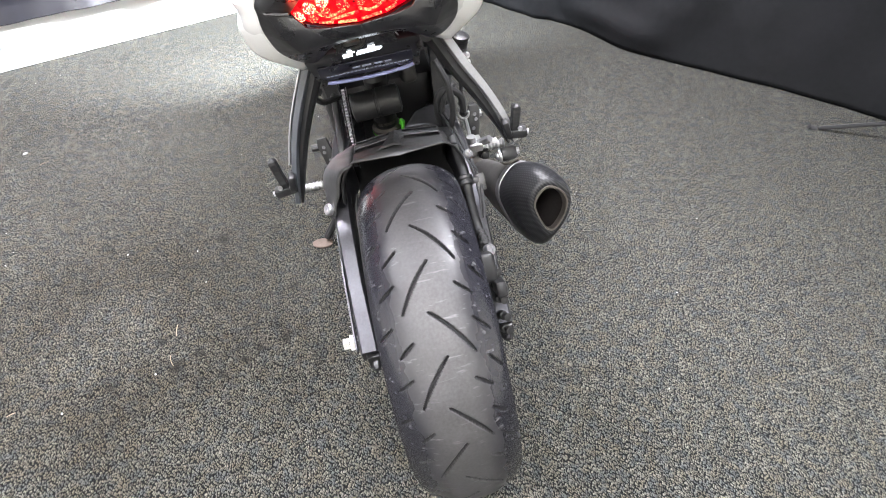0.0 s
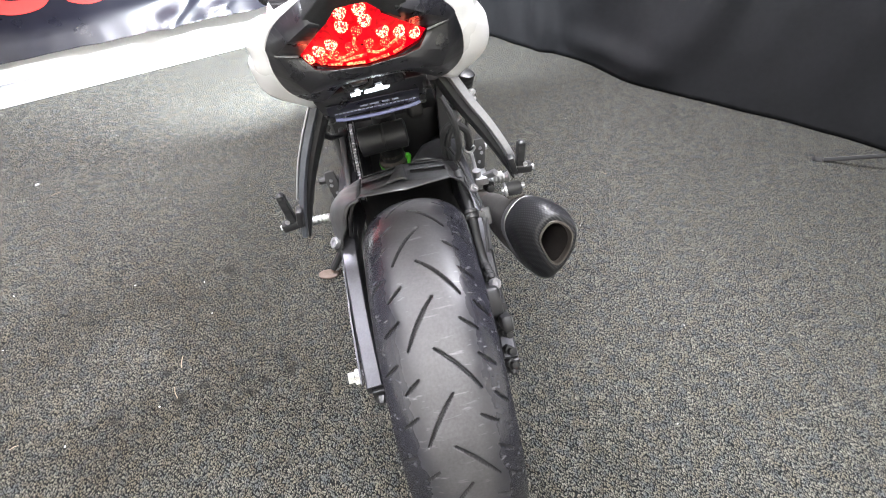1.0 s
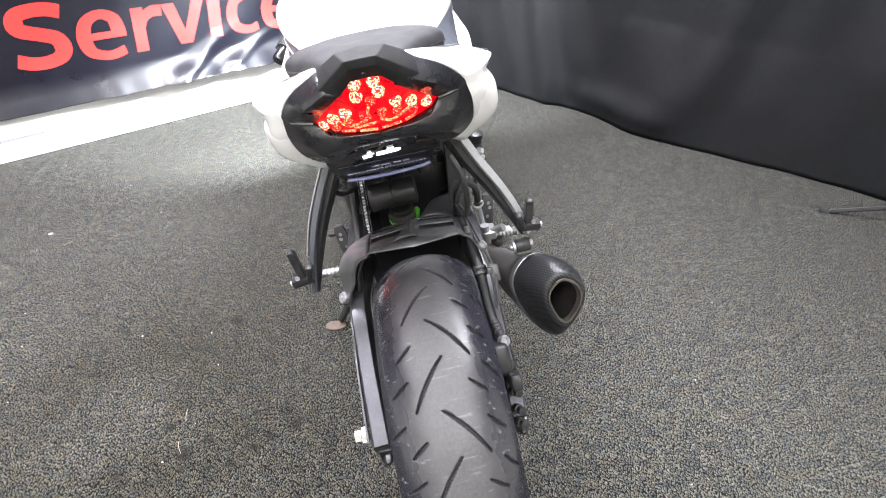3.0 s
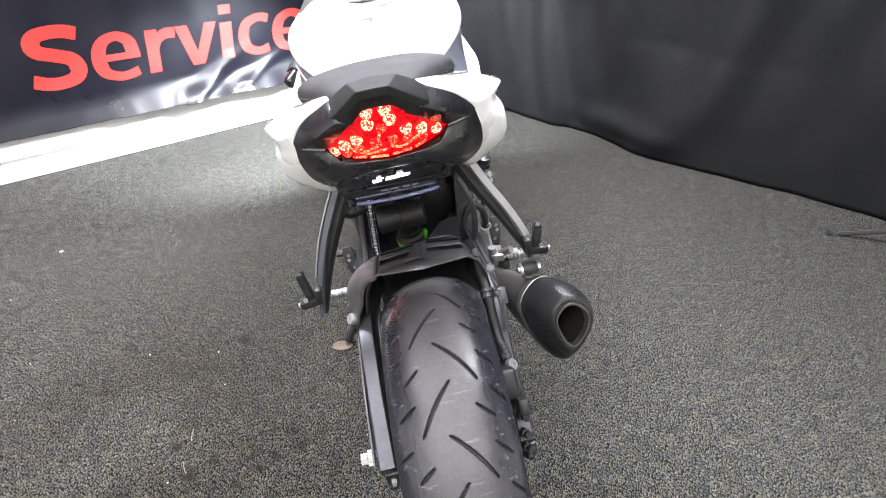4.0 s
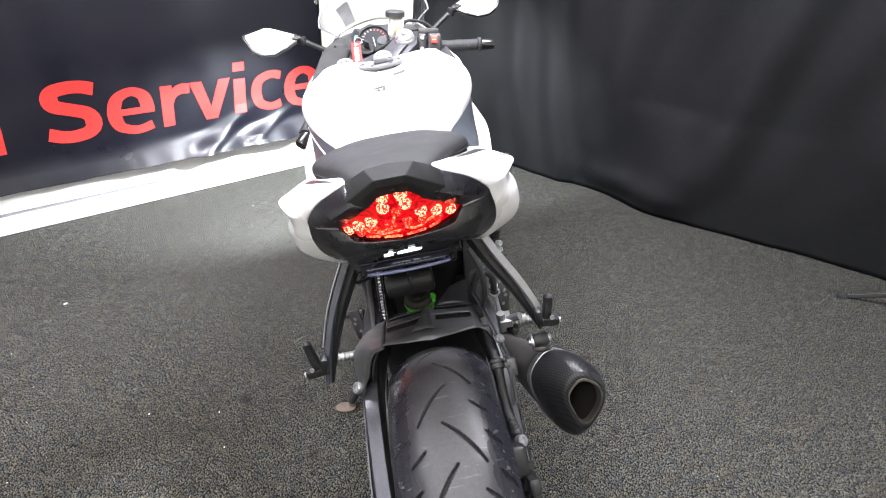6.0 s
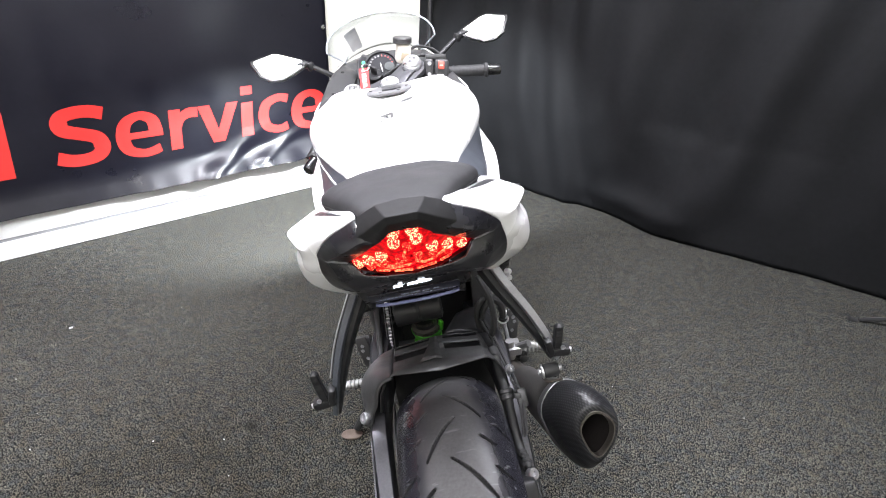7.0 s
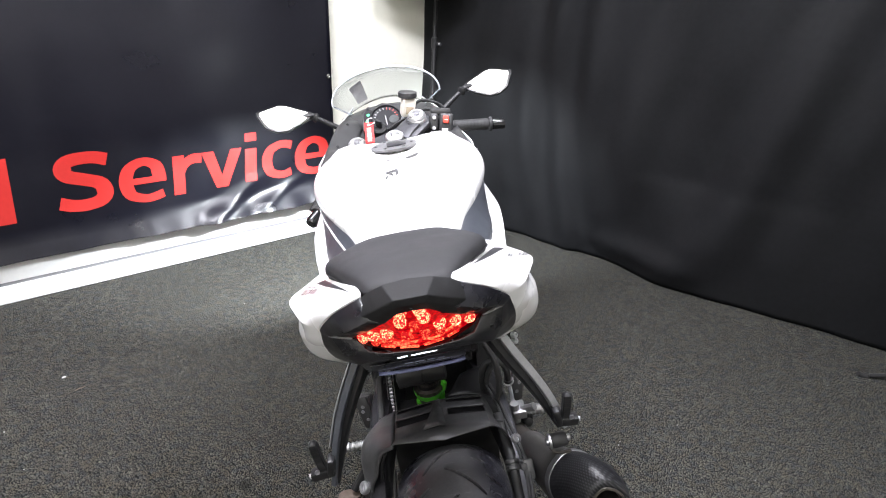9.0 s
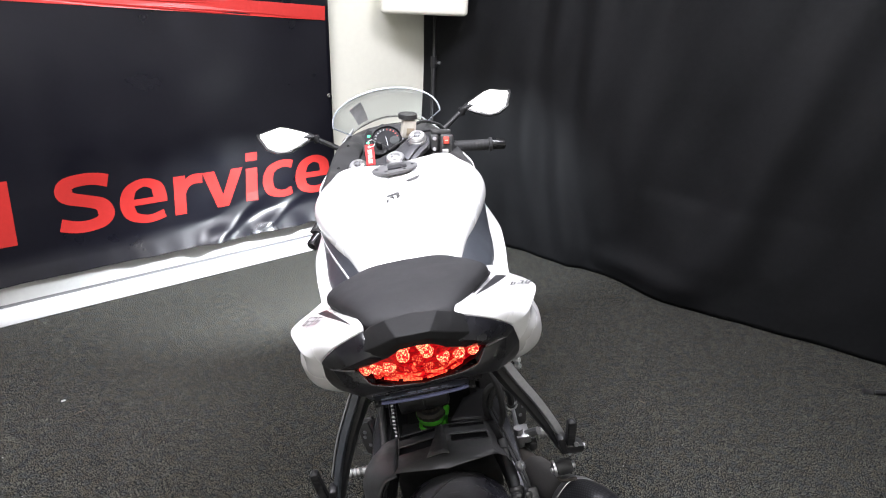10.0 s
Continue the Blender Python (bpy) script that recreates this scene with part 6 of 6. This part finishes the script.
for sgn in (-1, 1):
    cp = part("fork_cap", lathe((sgn * 0.098, 0.026, 0.015), (0, 0, 1), [(0.0275, 0), (0.0275, 0.014), (0.0255, 0.016), (0.0255, 0.020), (0.021, 0.026), (0.013, 0.027), (0.012, 0.022), (0.001, 0.022)], 24), MACHINED, clamp, "bright fork cap")
    part("adjuster", lathe((sgn * 0.098, 0.026, 0.036), (0, 0, 1), [(0.009, 0), (0.009, 0.008), (0.006, 0.010)], 6), ALU, cp)
    part("clamp_collar", lathe((sgn * 0.098, 0.026, 0.004), (0, 0, 1), [(0.034, 0), (0.034, 0.012), (0.030, 0.015), (0.028, 0.015)], 28), CLAMPM, clamp)
    part("fork_leg", lathe((sgn * 0.098, 0.026, 0.015), (0, 0, -1), [(0.027, 0), (0.027, 0.30), (0.0215, 0.305), (0.0215, 0.62), (0.03, 0.63), (0.03, 0.70)], 18), BLACKM, clamp)
    a = np.array((sgn * 0.110, 0.028, -0.016))
    b = np.array((sgn * 0.320, -0.096, -0.034))
    d = (b - a) / np.linalg.norm(b - a)
    total = np.linalg.norm(b - a)
    bar = part("handlebar", joined(tube([a, b - d * 0.03], 0.011, 12), lathe((sgn * 0.098, 0.026, -0.018), (0, 0, 1), [(0.036, -0.014), (0.036, 0.014), (0.030, 0.017)], 20)), BLACKM, clamp)
    g0 = a + d * (total - 0.158)
    ribs = [(0.022, 0), (0.022, 0.004), (0.0175, 0.006)] + [(0.0166 if k % 4 < 2 else 0.0162, 0.010 + 0.0025 * k) for k in range(40)] + [(0.0165, 0.111), (0.0205, 0.113), (0.0205, 0.121), (0.014, 0.123)]
    part("grip", lathe(g0, d, ribs, 20), GRIP, bar, "black ribbed grip")
    part("bar_end", lathe(b - d * 0.036, d, [(0.010, 0), (0.0160, 0.001), (0.0165, 0.034), (0.014, 0.038), (0.004, 0.038)], 18), GLOSS, bar, "glossy black bar end weight")
    c = a + d * 0.052 + (0, -0.002, 0.014)
    face = pose(*c, -38, sgn * 8, -32 if sgn > 0 else 10)
    sw = part("switch_box", joined(block((0.040, 0.046, 0.064), (sgn * 0.020, 0, -0.004), (0, 0, 0), 0.009, 3), block((0.026, 0.042, 0.050), (-sgn * 0.016, 0.002, 0.002), (0, 0, 0), 0.008, 3), block((0.060, 0.020, 0.018), (sgn * 0.004, 0.016, 0.034), (0, 0, 0), 0.006, 2)), BLACKP, bar)
    sw.matrix_basis = face
    if sgn > 0:
        part("stop_switch", block((0.017, 0.008, 0.022), (0.018, -0.0245, 0.010), (-10, 0, 0), 0.002), SWITCHRED, sw, "red stop switch")
        part("start_switch", block((0.018, 0.006, 0.011), (0.016, -0.024, -0.020), (0, 0, 0), 0.002), DIALMARK, sw)
        for z in (-0.016, 0.014):
            bolt((-0.016, -0.020, z), (0, -1, 0.25), 0.0058, 0.004, sw)
        part("switch_mark", block((0.010, 0.001, 0.002), (0.018, -0.0288, 0.010), (-10, 0, 0), 0), TAGTEXT, sw, smooth=False)
    part("lever", tube([a + d * 0.060 + (0, 0.040, -0.014), a + d * 0.12 + (0, 0.060, -0.026), a + d * 0.21 + (0, 0.056, -0.034)], [0.009, 0.006, 0.007], 8, 12, flat=1.4), BLACKM, bar)
    part("perch", block((0.040, 0.030, 0.022), tuple(a + d * 0.070 + (0, 0.030, 0.012)), (0, 0, 0), 0.005), BLACKM, bar)
cup = steer(part("fluid_reservoir", joined(block((0.040, 0.036, 0.054), (0.104, 0.083, 0.028), (-16, 16, -22), 0.007, 3)), RESERV, bike, "milky brake fluid reservoir"))
part("lid", lathe((0.1125, 0.093, 0.056), (0.33, 0.28, 0.9), [(0.020, -0.003), (0.0275, -0.002), (0.0275, 0.011), (0.025, 0.013), (0.002, 0.013)], 20), BLACKP, cup, "black screw lid")
part("window", block((0.022, 0.003, 0.022), (0.099, 0.065, 0.027), (-16, 16, -22), 0.001), AMBERWINDOW, cup)
part("bracket", tube([(0.080, 0.050, 0.004), (0.100, 0.076, 0.006)], 0.008, 8), BLACKM, cup)
steer(part("brake_hose", tube([(0.125, 0.090, 0.020), (0.16, 0.095, 0.018), (0.20, 0.075, 0.0), (0.215, 0.05, -0.02)], 0.0045, 8, 16), GRIP, bike))
steer(part("throttle_cable", tube([(0.19, 0.045, -0.02), (0.16, 0.07, 0.0), (0.11, 0.10, -0.02), (0.03, 0.12, -0.05)], 0.004, 8, 18), GRIP, bike))
key = steer(part("key_switch", joined(lathe((-0.006, 0.066, 0.004), (0, 0, 1), [(0.023, 0), (0.023, 0.014), (0.019, 0.017), (0.008, 0.017)], 20), block((0.006, 0.020, 0.026), (-0.006, 0.066, 0.032), (0, 0, 20), 0.002)), BLACKM, bike))
tag = part("key_tag", slab([(-0.0125, 0), (0.0125, 0), (0.0125, 0.072), (-0.0125, 0.072)], 0.003, bevel=0.001), REDTAG, bike, "red woven key tag with pale bars")
tag.matrix_basis = pose(-0.062, 0.955, 0.913, 34, 0, -3)
for k in range(3):
    part("tag_print", block((0.011, 0.013, 0.001), (0.0, 0.012 + 0.0165 * k, 0.0033), bevel=0), TAGTEXT, tag, smooth=False)
part("tag_eyelet", lathe((0, 0.062, 0.0025), (0, 0, 1), [(0.005, 0), (0.005, 0.0015), (0.0025, 0.0015)], 14), STEEL, tag)
part("tag_ring", tube([(0.006 + 0.010 * math.cos(a), 0.074 + 0.012 * math.sin(a), 0.003) for a in np.linspace(0, 6.28, 20)], 0.0013, 6), STEEL, tag)

# instrument panel, fixed to the fairing
DM = pose(-0.018, 1.205, 0.912, 40, 0, 0)
dash = part("instrument_panel", slab([(-0.070, -0.030), (-0.066, 0.030), (-0.046, 0.056), (-0.030, 0.050), (0.0, 0.062), (0.034, 0.052), (0.060, 0.050), (0.075, 0.020), (0.070, -0.045), (0.0, -0.060), (-0.045, -0.055)], 0.03, pose(0, 0, -0.03), 0.004), BLACKP, bike, "black instrument panel with a round dial")
dash.matrix_basis = DM
dial = part("dial", lathe((0.006, 0.0, 0.0), (0, 0, 1), [(0.047, -0.002), (0.047, 0.005), (0.044, 0.007), (0.042, 0.003), (0.001, 0.003)], 40), DIAL, dash, "dark round rev counter")
for k in range(13):
    a = radians(205 - 18 * k)
    part("dial_tick", block((0.006, 0.0020, 0.0008), (0.006 + 0.034 * math.cos(a), 0.034 * math.sin(a), 0.0040), (0, 0, math.degrees(a)), 0), DIALMARK if k < 7 else SWITCHRED, dial, smooth=False)
part("needle", block((0.002, 0.034, 0.001), (0.006, -0.010, 0.0050), (0, 0, 4), 0), DIALMARK, dial)
part("display", lathe((0.030, -0.010, 0.004), (0, 0, 1), [(0.015, 0), (0.015, 0.002), (0.001, 0.002)], 24), DISPLAYM, dash, "grey display")
part("pilot_panel", slab([(-0.064, -0.026), (-0.060, 0.026), (-0.046, 0.044), (-0.034, 0.036), (-0.042, 0.0), (-0.036, -0.030)], 0.003, pose(0, 0, 0.0005)), DIAL, dash)
for x, y in ((-0.046, 0.020), (-0.052, -0.004)):
    part("pilot_lamp", lathe((x, y, 0.003), (0, 0, 1), [(0.0048, 0), (0.004, 0.002), (0.001, 0.002)], 12), GREENLED, dash, "lit green pilot lamp")

shroud = [[(0.0, 1.09, 0.850), (0.08, 1.09, 0.850), (0.15, 1.08, 0.850)], [(0.0, 1.20, 0.868), (0.09, 1.20, 0.870), (0.165, 1.18, 0.878)], [(0.0, 1.34, 0.900), (0.09, 1.33, 0.902), (0.150, 1.29, 0.910)], [(0.0, 1.45, 0.902), (0.07, 1.43, 0.902), (0.125, 1.37, 0.902)]]
part("dash_shroud", sheet(both_sides(shroud, 16, 12)), BLACKP, bike, "matte black dash shroud", solid=0.003)

# front wheel, turned with the fork
FW = STEER @ Matrix.Translation((0, 0.035, -0.665))
front = wheel("front_wheel", (0, 0, 0), 0.10, 0.216, 5, FW)
tyre_part(front, (0, 0, 0), 0.12, 0.30, 0.04, 0.222, 200, 30, [], Matrix.Identity(4))
for sgn in (-1, 1):
    part("brake_disc", lathe((sgn * 0.065, 0, 0), (1, 0, 0), [(0.09, -0.0025), (0.155, -0.0025), (0.155, 0.0025), (0.09, 0.0025)], 48), STEEL, front)
fend = [[(x, 0.325 * math.cos(a), 0.325 * math.sin(a) - 9 * x * x * 1.0 * math.sin(a)) for x in np.linspace(-0.07, 0.07, 9)] for a in np.linspace(radians(30), radians(150), 16)]
steer(part("front_fender", sheet(fend), BLACKP, bike, solid=0.003)).matrix_basis = FW

# ---- small things on the carpet ----
def straw(x, y, ang, ln, r=0.0008):
    d = np.array((math.cos(radians(ang)), math.sin(radians(ang)), 0)) * ln / 2
    n = np.array((-d[1], d[0], 0)) * 0.12
    c = np.array((x, y, r))
    tagged(part("straw", tube([c - d, c + n, c + d], r, 6, 8), STRAW), "pale dry straw lying on the carpet", "straw", "straws on the carpet")


straw(-0.634, 0.196, 112, 0.036)
straw(-0.638, 0.288, 96, 0.036)
straw(-1.196, 1.045, 40, 0.03)
straw(0.726, 1.026, 140, 0.026)
straw(-0.955, 0.086, 30, 0.018)
rng = np.random.default_rng(11)
bits = [block((0.0035, 0.0025, 0.0016), (x, y, 0.0008), (0, 0, 40 * k), 0.0) for k, (x, y) in enumerate(((-0.824, 0.576), (-0.664, 0.16), (-0.846, 0.077), (-0.633, 0.573)))]
for k in range(70):
    x, y, s = rng.uniform(-1.6, 1.6), rng.uniform(-0.5, 1.9), rng.uniform(0.0010, 0.0022)
    bits.append(block((s * 1.5, s, s * 0.7), (x, y, s * 0.35), (0, 0, rng.uniform(0, 180)), 0.0))
tagged(part("crumbs", joined(*bits), DIALMARK, smooth=False), "tiny pale crumbs scattered on the carpet", "debris", kind="stuff")
tagged(part("paper_scrap", block((0.012, 0.007, 0.002), (-1.277, 1.105, 0.001), (0, 0, 30), 0.0005), DIALMARK), "small white paper scrap on the carpet", "scrap")
